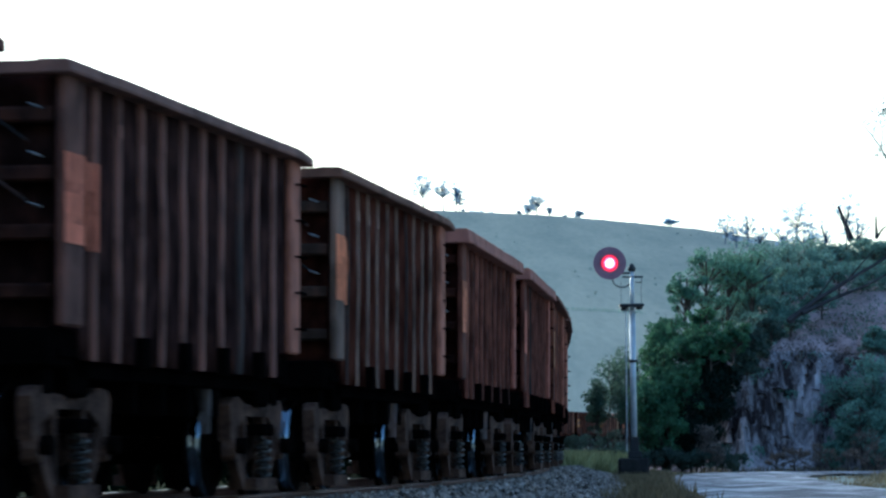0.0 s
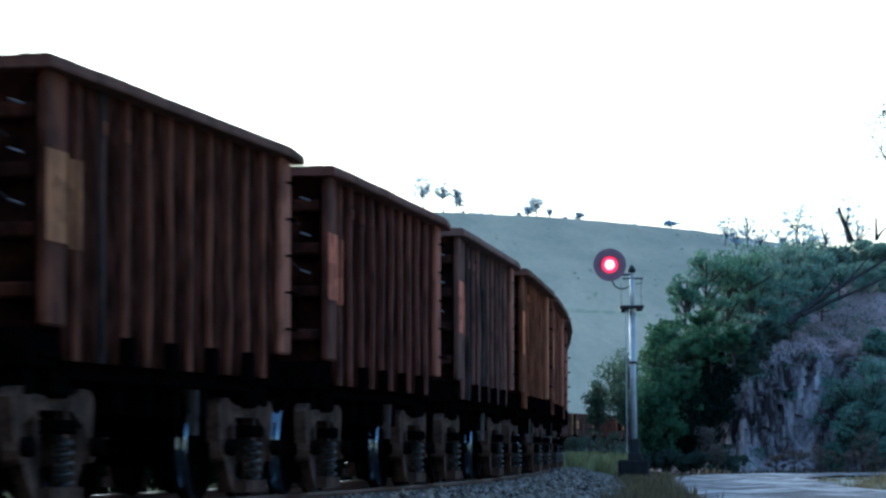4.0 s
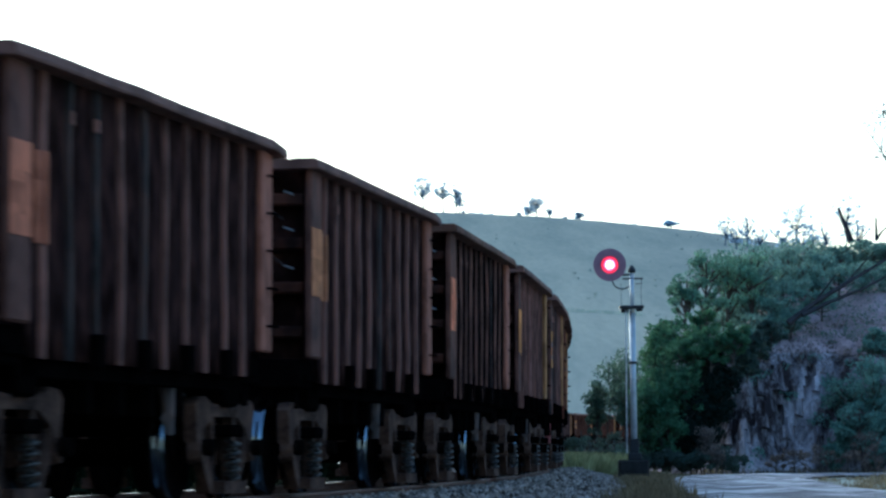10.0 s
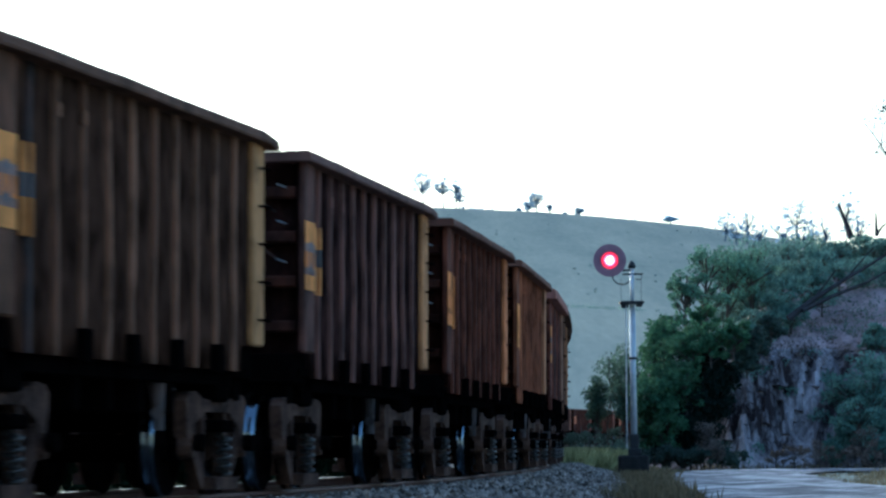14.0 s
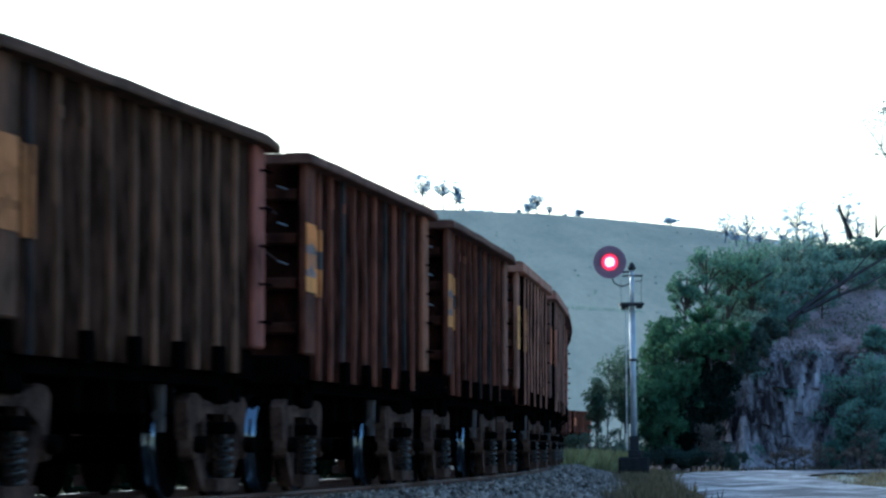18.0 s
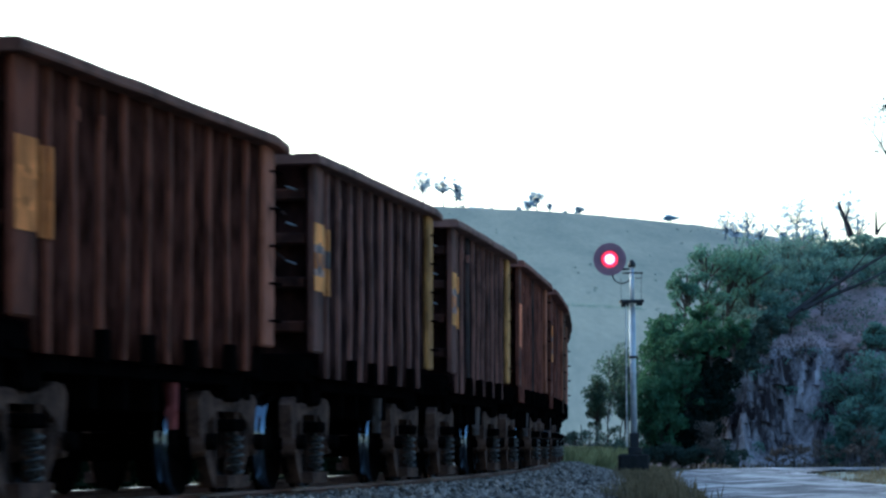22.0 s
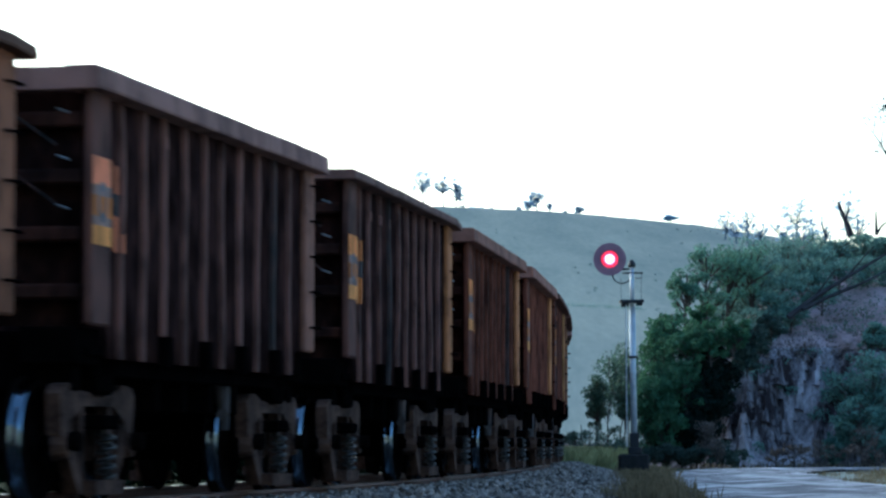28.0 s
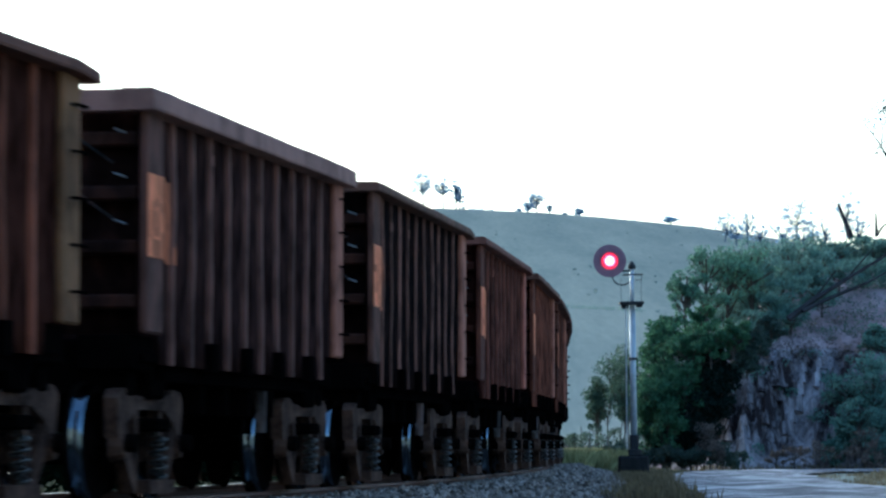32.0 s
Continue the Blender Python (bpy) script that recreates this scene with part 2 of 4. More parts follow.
def tube(points, radii, sides=6):
    """A tapered tube along points."""
    pts = [Vector(p) for p in points]
    if not hasattr(radii, "__len__"):
        radii = [radii] * len(pts)
    v, f = [], []
    for i, (p, r) in enumerate(zip(pts, radii)):
        d = (pts[min(i + 1, len(pts) - 1)] - pts[max(i - 1, 0)]).normalized()
        a = d.cross(Vector((0, 0, 1)) if abs(d.z) < 0.9 else Vector((1, 0, 0))).normalized()
        b = d.cross(a)
        v += [tuple(p + (a * math.cos(k * math.tau / sides) + b * math.sin(k * math.tau / sides)) * r) for k in range(sides)]
    for i in range(len(pts) - 1):
        f += [(i * sides + k, i * sides + (k + 1) % sides, (i + 1) * sides + (k + 1) % sides, (i + 1) * sides + k) for k in range(sides)]
    f += [tuple(range(sides - 1, -1, -1)), tuple(range((len(pts) - 1) * sides, len(pts) * sides))]
    return v, f


# ---- the line of the track: distance along it, growing away from the camera ----
def heading(s):
    """Angle from +y towards +x of the track's course away from the camera."""
    if s < -40:
        return heading(-40)
    if s <= 72:
        return 0.149042 - 0.00367683 * s + 5.116e-05 * s * s / 2
    if s <= 216:
        return heading(72)
    return heading(72) + 0.0043 * (min(s, 304) - 216)


STEP = 0.5
_s = np.arange(-520, 520 + STEP, STEP)
_a = np.array([heading(float(s)) for s in _s])
_x = np.concatenate([[0], np.cumsum((np.sin(_a[1:]) + np.sin(_a[:-1])) / 2 * STEP)])
_y = np.concatenate([[0], np.cumsum((np.cos(_a[1:]) + np.cos(_a[:-1])) / 2 * STEP)])
_zero = int(round(520 / STEP))
_x += -1.97108 - _x[_zero]
_y += 36.77391 - _y[_zero]
_z = np.clip((_s - 100) / 150, 0, 1) * 0.38


def track(s, side=0.0, up=0.0):
    """A point by the track: side metres towards the camera's side of the line, up metres over the rail heads."""
    x, y, z, a = (float(np.interp(s, _s, k)) for k in (_x, _y, _z, _a))
    return Vector((x + math.cos(a) * side, y - math.sin(a) * side, z + up))


def on_track(s, base=6.0):
    """The pose of a vehicle whose middle is at s, nose towards the camera."""
    p, q = track(s - base / 2), track(s + base / 2)
    d = p - q
    return Matrix.Translation((p + q) / 2) @ pose(0, 0, 0, 0, 0, math.degrees(math.atan2(d.y, d.x)))


def sweep(outline, s_list, closed=True):
    """An outline (side, up) swept along the track."""
    n = len(outline)
    v = [tuple(track(s, a, b)) for s in s_list for a, b in outline]
    f = []
    for i in range(len(s_list) - 1):
        for k in range(n if closed else n - 1):
            k2 = (k + 1) % n
            f.append((i * n + k, i * n + k2, (i + 1) * n + k2, (i + 1) * n + k))
    return v, f


# ---- ground, one sheet to the horizon ----
HILL = ((-3000, 11), (200, 13), (330, 35), (560, 285), (700, 411), (770, 428), (850, 424), (950, 420), (1050, 412), (1150, 402),
        (1240, 392), (1400, 367), (1568, 340), (2300, 205), (3600, 65), (9000, 13))   # crest of the far hill, by bearing


def smooth(t):
    t = min(1.0, max(0.0, t))
    return t * t * (3 - 2 * t)


def ground_z(x, y):
    z = -0.45 + 0.38 * smooth((y - 130) / 130)
    r = math.hypot(x, y)
    if y < 110:      # unseen banks added beside the road and behind the camera to dim the train
        line = -11 + 0.37 * y
        z += 5.0 * smooth((x - max(8.5, 0.16 * y + 3.0)) / 5.0) * smooth((y + 90) / 30)
        z += 24.0 * smooth((-y - 7) / 16) * (smooth((x - line - 5) / 7) + smooth((line - 9 - x) / 12)) * smooth((y + 200) / 60) * smooth((70 - x) / 40)
    if y > 300:
        b = 784 + 5842 * x / y
        e = float(np.interp(b, [h[0] for h in HILL], [h[1] for h in HILL])) * 1200 / 5842
        rise = smooth((r - 400) / 160) * 0.08 + 0.92 * min(1.0, max(0.0, (r - 440) / 760))
        z += e * min(1.0, rise)
    return z


def make_ground():
    ang = sorted({round(radians(a), 6) for a in list(np.arange(-180, 180, 6.0)) + list(np.arange(-12, 12.01, 0.15))})
    rad = [2.0 * 1.055 ** i for i in range(148)]
    rad = [r for r in rad if r < 4600]
    v, f = [(0, 0, -0.45)], []
    for r in rad:
        v += [(r * math.sin(a), r * math.cos(a), ground_z(r * math.sin(a), r * math.cos(a))) for a in ang]
    n = len(ang)
    f += [(0, 1 + (k + 1) % n, 1 + k) for k in range(n)]
    for i in range(len(rad) - 1):
        for k in range(n):
            k2 = (k + 1) % n
            f.append((1 + i * n + k, 1 + i * n + k2, 1 + (i + 1) * n + k2, 1 + (i + 1) * n + k))
    tagged(new("ground", raw(v, f, GROUND, True)), "dry hazy green pasture rising to a long hill", "ground", kind="structure")


make_ground()


def strip(name, centre, half, up, mat, label, category):
    v, f = [], []
    for i, (x, y) in enumerate(centre):
        a, b = Vector(centre[max(i - 1, 0)]), Vector(centre[min(i + 1, len(centre) - 1)])
        d = (b - a).normalized()
        for k in range(9):
            w = (k / 4 - 1) * (half + (2.3 * smooth((46 - y) / 26) if up < 0.1 else 0)) * (1 + 0.12 * noise.noise((x * 0.3, y * 0.3, k > 4)))
            px, py = x + d.y * w, y - d.x * w
            dip = 0 if up < 0.1 else (-0.03 if k in (2, 6) else (0.02 if k == 4 else 0))
            v.append((px, py, ground_z(px, py) + up + dip - (0.05 if k in (0, 8) else 0) + (0.25 * up) * noise.noise((px, py, 0))))
    for i in range(len(centre) - 1):
        f += [(i * 9 + k, i * 9 + k + 1, i * 9 + k + 10, i * 9 + k + 9) for k in range(8)]
    return tagged(new(name, raw(v, f, mat, True)), label, category, kind="structure")


def bend(points, step=1.0):
    out = []
    p = [Vector(q) for q in points]
    p = [p[0] * 2 - p[1]] + p + [p[-1] * 2 - p[-2]]
    for i in range(1, len(p) - 2):
        n = max(2, int((p[i + 1] - p[i]).length / step))
        for k in range(n):
            t = k / n
            a, b, c, d = p[i - 1:i + 3]
            out.append(tuple(0.5 * ((2 * b) + (c - a) * t + (2 * a - 5 * b + 4 * c - d) * t * t + (3 * b - a - 3 * c + d) * t ** 3)))
    return out + [tuple(p[-2])]


strip("dirt_road", bend([(3.2, -30), (4.4, 5), (5.2, 30), (6.3, 55), (7.75, 85), (9.45, 101), (13.0, 108.5), (26, 111), (60, 112)]),
      2.0, 0.12, DIRT, "pale grey dirt track worn by wheels", "dirt road")


strip("road_verge", bend([(0.9, -30), (0.9, -10), (1.6, 20), (4.6, 50), (5.6, 80), (6.4, 105), (6.9, 130), (7.4, 150)], 2.0), 2.9, 0.035, VERGE,
      "dark weedy soil between track and road", "verge")


# ---- railway track ----
def make_track():
    near = list(np.arange(-40, 90, 1.0))
    s_all = list(np.arange(-500, -40, 10.0)) + near + list(np.arange(90, 440, 5.0))
    bed = [(-3.3, -0.62), (-3.15, -0.47), (-1.75, -0.13), (-0.95, -0.09), (-0.75, -0.19), (0.75, -0.19), (0.95, -0.09), (1.75, -0.13), (3.15, -0.47), (3.3, -0.62)]
    v, f = sweep(bed, s_all, False)
    line = thing("railway_track", label="broad gauge railway track on grey stone ballast", category="railway track", kind="structure")
    part("ballast_bed", raw(v, f, BEDDING), line)
    # Dark strip added so that pale ground does not show below the wagons.
    tagged(new("far_verge", raw(*sweep([(-16, -0.44), (-3.1, -0.44)], [float(s) for s in np.arange(-60, 130, 3.0)], False), VERGE)), "dark weedy soil added along the far side of the track", "verge", kind="structure")
    for g in (-0.835, 0.835):
        head = [(g - 0.035, 0), (g + 0.035, 0), (g + 0.037, -0.03), (g + 0.010, -0.045), (g + 0.009, -0.13), (g + 0.07, -0.15), (g + 0.07, -0.165),
                (g - 0.07, -0.165), (g - 0.07, -0.15), (g - 0.009, -0.13), (g - 0.010, -0.045), (g - 0.037, -0.03)]
        r = part("rail", raw(*sweep(head, s_all), RAIL), line, "rusty rail with a bright head")
        top = [(g - 0.03, 0.003), (g + 0.03, 0.003)]
        part("rail_head", raw(*sweep(top, s_all, False), SHINE), r)
    tie = boxes(SLEEPER, (-1.3, 1.3, -0.12, 0.12, -0.36, -0.17), bevel=0.015)
    far = []
    for i, s in enumerate(np.arange(-60, 340, 0.62)):
        m = on_track(float(s), 2) @ pose(0, 0, 0, 0, 0, 90)
        if -14 < s < 80:
            part("sleeper", tie, line, m=m @ pose(0, 0, random.uniform(-0.01, 0.005), 0, 0, random.uniform(-1, 1)))
        else:
            far.append(([tuple(m @ v.co) for v in tie.vertices], [tuple(p.vertices) for p in tie.polygons]))
    tagged(part("sleepers", raw(*join(*far), SLEEPER), line), kind="stuff")
    # loose stones of the shoulder
    rng = np.random.default_rng(4)
    base = np.array([(1, 0, 0), (-1, 0, 0), (0, 1, 0), (0, -1, 0), (0, 0, 1), (0, 0, -1)], float)
    tri = ((0, 2, 4), (2, 1, 4), (1, 3, 4), (3, 0, 4), (2, 0, 5), (1, 2, 5), (3, 1, 5), (0, 3, 5))
    v, f = [], []
    for _ in range(17000):
        s, side = rng.uniform(-8, 72), rng.uniform(0.95, 3.35) if rng.random() < 0.93 else rng.uniform(3.3, 4.0)
        up = -0.1 if side < 1.75 else (-0.13 - (side - 1.75) * 0.243 if side < 3.2 else -0.46)
        c = np.array(track(s, side, up + rng.uniform(-0.015, 0.025)))
        k = base * rng.uniform(0.026, 0.066, 3) * rng.uniform(0.8, 1.35, (6, 1))
        a = rng.uniform(0, 6.28)
        rot = np.array(Euler((rng.uniform(0, 3), rng.uniform(0, 3), a)).to_matrix())
        n = len(v)
        v += [tuple(p) for p in (k @ rot.T + c)]
        f += [(n + a, n + b, n + c2) for a, b, c2 in tri]
    tagged(part("ballast_stones", raw(v, f, BALLAST), line, "loose grey crushed stone"), kind="stuff")


make_track()


# ---- cutting: a rock face with an earth bank over it ----
def bank_point(x, w):
    """w 0 to 1 up the bank's profile."""
    prof = ((0, 114.4, -0.7), (0.08, 115.0, 0.1), (0.16, 115.6, 1.0), (0.5, 117.2, 3.5), (0.58, 118.4, 4.05), (0.75, 126, 6.5), (0.9, 140, 8.9), (1, 180, 10.0))
    ws = [p[0] for p in prof]
    y, z = float(np.interp(w, ws, [p[1] for p in prof])), float(np.interp(w, ws, [p[2] for p in prof]))
    left = smooth((x * 116 / y - 7.7 - 1.6 * smooth((w - 0.5) / 0.2)) / 2.2)
    z = -0.7 + (z + 0.7) * (0.04 + 0.96 * left) * (1 + 0.05 * noise.noise((x * 0.3, 0, 7)))
    y += (1 - left) * 4 + 0.9 * noise.noise((x * 0.25, w, 1))
    face = smooth((w - 0.04) / 0.1) * (1 - smooth((w - 0.55) / 0.1))
    u = x + 0.18 * noise.noise((x * 0.7, z * 0.4, 9)) - 0.14 * z
    slab = noise.cell((u * 1.6, z * 0.16 + math.floor(u * 1.6) * 0.7, 0)) + 0.7 * noise.cell((u * 4.1, z * 0.3 + math.floor(u * 4.1) * 0.37, 4))
    rib = 1.1 * noise.noise((u * 0.8, z * 0.10, 2)) + 0.22 * noise.noise((u * 3.5, z * 0.9, 5)) + 0.18 * noise.cell((u * 0.9 + 0.3 * z, z * 0.4, 6))
    y -= face * (rib * 0.5 + slab * 0.36)
    z += (1 - face) * 0.22 * noise.noise((x * 0.8, y * 0.8, 3)) + face * 0.12 * noise.noise((x * 2, z * 2, 4))
    return x, y, z


def make_bank(name, w0, w1, rows, mat, label, category):
    xs = list(np.arange(6.6, 19, 0.09)) + list(np.arange(19, 60, 0.8))
    v = [bank_point(float(x), w0 + (w1 - w0) * j / rows) for j in range(rows + 1) for x in xs]
    n = len(xs)
    f = [(j * n + i, j * n + i + 1, (j + 1) * n + i + 1, (j + 1) * n + i) for j in range(rows) for i in range(n - 1)]
    return tagged(new(name, raw(v, f, mat)), label, category, kind="structure")


make_bank("rock_face", 0.0, 0.56, 90, ROCK, "grey purple weathered rock face of a cutting with vertical clefts", "rock face")
make_bank("earth_bank", 0.56, 1.0, 60, EARTH, "bare reddish grey earth bank above the rock", "bank")


# ---- plants ----
def leaves(rng, centres, radii, count, size, flat=0.75):
    """Small leaf faces thrown round clump centres, most of them near the clumps' skins."""
    centres, radii = np.asarray(centres, float), np.asarray(radii, float)
    pick = rng.choice(len(centres), count, p=radii ** 2 / np.sum(radii ** 2))
    d = rng.normal(size=(count, 3))
    d /= np.linalg.norm(d, axis=1)[:, None]
    d[:, 2] *= flat
    c = centres[pick] + d * (radii[pick] * rng.uniform(0.25, 1.08, count) ** 0.6)[:, None]
    a, b = rng.normal(size=(count, 3)), rng.normal(size=(count, 3))
    a /= np.linalg.norm(a, axis=1)[:, None]
    b -= a * np.sum(a * b, axis=1)[:, None]
    b /= np.linalg.norm(b, axis=1)[:, None]
    s = rng.uniform(0.6, 1.3, count)[:, None] * size
    return np.stack([c - a * s, c + b * s * 0.45, c + a * s, c - b * s * 0.45], 1)


def plant(name, at, height, spread, label, category, mat, clumps=14, count=1500, leaf=0.07, trunk=0.06, lean=(0, 0), bare=0.35, seed=1, clump=0.32, group="", stems=3):
    """A tree or shrub: a tapered stem, limbs to each clump, and a crown of small leaves."""
    rng = np.random.default_rng(seed)
    ob = thing(name, Matrix.Translation(at), label, category, group)
    tops, rad, wood = [], [], []
    stem = [(lean[0] * t * t + 0.06 * height * rng.normal() * t * (1 - t), lean[1] * t * t, height * 0.8 * t) for t in np.linspace(0, 1, 6)]
    wood.append(tube(stem, np.linspace(trunk, trunk * 0.35, 6), 6))
    for k in range(clumps):
        t = bare + (1 - bare) * rng.uniform() ** 0.8
        ang, out = rng.uniform(0, math.tau), spread * rng.uniform(0.15, 1.0) * (1 - 0.45 * abs(t - 0.6))
        base = np.array([np.interp(min(t, 1) * 0.75, np.linspace(0, 1, 6), [p[i] for p in stem]) for i in range(3)])
        top = base + np.array([math.cos(ang) * out, math.sin(ang) * out, height * (0.12 + 0.16 * rng.uniform())])
        top[2] = min(top[2], height * 0.97)
        mid = (base + top) / 2 + np.array([0, 0, -0.05 * out])
        wood.append(tube([base, mid, top], [trunk * 0.45, trunk * 0.3, trunk * 0.12], 4))
        tops.append(top)
        rad.append(height * clump * rng.uniform(0.35, 0.75))
        for _ in range(stems):
            e = top + rng.normal(size=3) * rad[-1] * 0.6
            wood.append(tube([mid, top * 0.6 + e * 0.4, e], [trunk * 0.16, trunk * 0.1, trunk * 0.05], 3))
    part("trunk", raw(*join(*wood), BARK), ob)
    if count:
        part("crown", quads(leaves(rng, tops, rad, count, leaf), mat), ob)
    return ob


def spot(px, dist, py):
    """A place by bearing and rise as seen from the tripod, dist metres ahead."""
    return ((px - 784) / 5842 * dist, dist, CAM_H + (785 - py) / 5842 * dist)


def shrub_row(rows, name, label, category, mat, group, **kw):
    for i, (px, dist, top, foot, wide) in enumerate(rows):
        x, y, z1 = spot(px, dist, top)
        z0 = spot(px, dist, foot)[2]
        plant(name, (x, y, z0), z1 - z0, wide / 5842 * dist / 2, label, category, mat, seed=int(px * 7 + top), group=group, **kw)


# the thicket at the foot of the cutting; its hollow's shade is in the leaf colour
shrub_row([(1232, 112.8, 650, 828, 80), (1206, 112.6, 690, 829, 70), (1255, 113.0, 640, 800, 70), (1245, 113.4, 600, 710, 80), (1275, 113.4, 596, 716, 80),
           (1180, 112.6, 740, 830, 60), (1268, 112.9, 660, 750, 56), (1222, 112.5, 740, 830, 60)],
          "shrub", "dense green shrub in the cutting's hollow, shade put into its leaves", "shrub", LEAF_SHADED, "thicket by the cutting",
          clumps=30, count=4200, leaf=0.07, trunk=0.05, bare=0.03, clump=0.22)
shrub_row([(1300, 113.6, 582, 676, 76), (1335, 113.8, 566, 640, 64), (1364, 114.6, 552, 612, 56), (1322, 113.4, 600, 668, 50)],
          "shrub", "dull green shrub hanging over the edge of the rock", "shrub", LEAF_UNDER, "shrubs on the rock's edge",
          clumps=30, count=2600, leaf=0.065, trunk=0.04, bare=0.03, clump=0.2)
shrub_row([(1150, 112.5, 610, 818, 60), (1172, 113.0, 575, 825, 80), (1143, 112.4, 690, 825, 44), (1195, 112.6, 610, 800, 80), (1178, 112.0, 690, 830, 70),
           (1158, 113.5, 556, 690, 60), (1190, 114.0, 530, 660, 80), (1225, 112.6, 570, 680, 80), (1215, 112.2, 630, 740, 60), (1165, 112.2, 640, 760, 60),
           (1258, 112.4, 560, 650, 80), (1298, 112.6, 555, 635, 70), (1240, 114.5, 525, 620, 80)],
          "shrub", "mid green shrub with loose leaves beside the cutting", "shrub", LEAF_MID, "thicket by the cutting",
          clumps=34, count=2300, leaf=0.07, trunk=0.04, bare=0.05, clump=0.17)
shrub_row([(1256, 110.8, 738, 826, 34), (1268, 110.6, 770, 826, 30), (1245, 111.2, 730, 826, 30), (1405, 112.8, 776, 832, 70), (1450, 112.6, 768, 832, 80), (1500, 112.4, 776, 834, 80), (1548, 112.2, 770, 836, 80), (1372, 113.2, 790, 830, 50), (1530, 113.0, 740, 820, 70)], "dry_shrub", "dry reddish brown shrub by the dirt road", "shrub", BRUSH, "dry shrubs by the road",
          clumps=14, count=420, leaf=0.05, trunk=0.03, bare=0.1, clump=0.2)
# trees on the shoulder of the bank
shrub_row([(1250, 118, 416, 610, 120), (1216, 117, 455, 610, 80), (1288, 119, 406, 600, 110), (1180, 116.5, 530, 680, 60), (1330, 120, 412, 590, 100)],
          "tree", "slender tree with clumped green leaves on the bank", "tree", LEAF, "trees on the bank",
          clumps=24, count=1700, leaf=0.07, trunk=0.085, bare=0.32, clump=0.135)
shrub_row([(1370, 127, 412, 520, 100), (1415, 129, 405, 510, 100), (1455, 130, 412, 500, 90), (1500, 131, 412, 490, 100), (1545, 131, 410, 490, 100), (1580, 131, 408, 490, 80),
           (1440, 124, 455, 550, 100), (1485, 125, 445, 530, 90), (1530, 126, 440, 520, 90), (1570, 126, 440, 530, 80), (1370, 120, 500, 600, 90),
           (1455, 121.5, 495, 560, 70), (1300, 121, 470, 590, 100), 
           (1335, 128, 408, 520, 80), (1300, 128, 410, 520, 80)],
          "bush", "hazy grey green bush covering the slope", "bush", LEAF_DUSK, "bushes on the slope",
          clumps=26, count=1300, leaf=0.065, trunk=0.04, bare=0.05, clump=0.2)
shrub_row([(1310, 123, 412, 560, 110), (1352, 124, 410, 570, 100), (1395, 126, 405, 545, 90), (1330, 121, 480, 600, 110), (1385, 122, 470, 590, 110),
           (1435, 127, 415, 520, 100), (1480, 130, 412, 480, 90), (1525, 132, 408, 470, 90), (1560, 132, 408, 470, 70), (1280, 120.5, 500, 620, 90),
           (1315, 118.5, 535, 640, 100), (1355, 119, 530, 630, 100), (1400, 119.5, 525, 590, 70), (1340, 123, 440, 540, 90), (1420, 124, 450, 540, 90)],
          "bush", "thin grey green bush on the dry slope", "bush", LEAF_DUSK, "bushes on the slope",
          clumps=26, count=1500, leaf=0.065, trunk=0.045, bare=0.1, clump=0.22)
shrub_row([(1500, 116.0, 640, 760, 90), (1545, 115.6, 610, 745, 100), (1572, 115.2, 690, 810, 80), (1490, 115.2, 720, 800, 60), (1545, 118.5, 560, 640, 70), (1520, 114.6, 690, 800, 80), (1555, 114.4, 740, 828, 80), (1470, 114.6, 770, 830, 60)],
          "bush", "leafy green bush growing on the rock face", "bush", LEAF_DUSK, "bushes on the rock",
          clumps=28, count=2000, leaf=0.07, trunk=0.04, bare=0.05, clump=0.22)
# light growth beyond the signal
shrub_row([(1078, 128, 588, 800, 72), (1100, 132, 584, 800, 60), (1058, 125, 640, 800, 44), (1054, 127, 690, 800, 26), (1104, 124, 660, 800, 50), (1112, 127, 610, 800, 40)],
          "young_tree", "young pale green tree beyond the signal", "tree", LEAF_PALE, "young trees by the line",
          clumps=20, count=1500, leaf=0.07, trunk=0.028, bare=0.36, clump=0.15)


shrub_row([(1018, 118, 756, 802, 44), (1044, 112, 748, 806, 50), (1074, 115, 742, 806, 56), (1102, 108, 764, 812, 44), (998, 126, 764, 797, 36), (1088, 104, 776, 812, 50)],
          "low_brush", "thin grey green brush in the grass by the line", "brush", BRUSH_GREEN, "brush by the line",
          clumps=14, count=420, leaf=0.05, trunk=0.018, bare=0.1, clump=0.24)
shrub_row([(1158, 111.8, 784, 830, 60), (1186, 111.4, 780, 830, 60), (1212, 111.2, 786, 829, 56), (1240, 111.0, 784, 828, 56), (1278, 112.4, 770, 829, 60), (1300, 113.2, 790, 829, 50)],
          "undergrowth", "low dark undergrowth at the foot of the thicket", "shrub", LEAF_UNDER, "undergrowth by the road",
          clumps=20, count=1500, leaf=0.055, trunk=0.02, bare=0.02, clump=0.3)


def dead_wood(name, lines, label):
    ob = thing(name, Matrix.Translation(lines[0][0]), label, "dead tree")
    o = Vector(lines[0][0])
    v, f = join(*[tube([Vector(p) - o for p in pts], np.linspace(r, r * 0.35, len(pts)), 5) for *pts, r in lines])
    part("branch", raw(v, f, DEADWOOD), ob)


dead_wood("fallen_tree", [(spot(1395, 118, 562), spot(1440, 118.3, 528), spot(1500, 118.6, 490), spot(1575, 119.5, 446), 0.13),
                          (spot(1420, 118, 548), spot(1470, 118.4, 524), spot(1530, 119, 500), spot(1580, 120, 474), 0.09),
                          (spot(1440, 120, 528), spot(1462, 120, 500), spot(1480, 120, 476), 0.05),
                          (spot(1500, 121, 490), spot(1530, 121, 455), spot(1548, 121, 436), 0.04)], "bare grey fallen tree leaning on the slope")
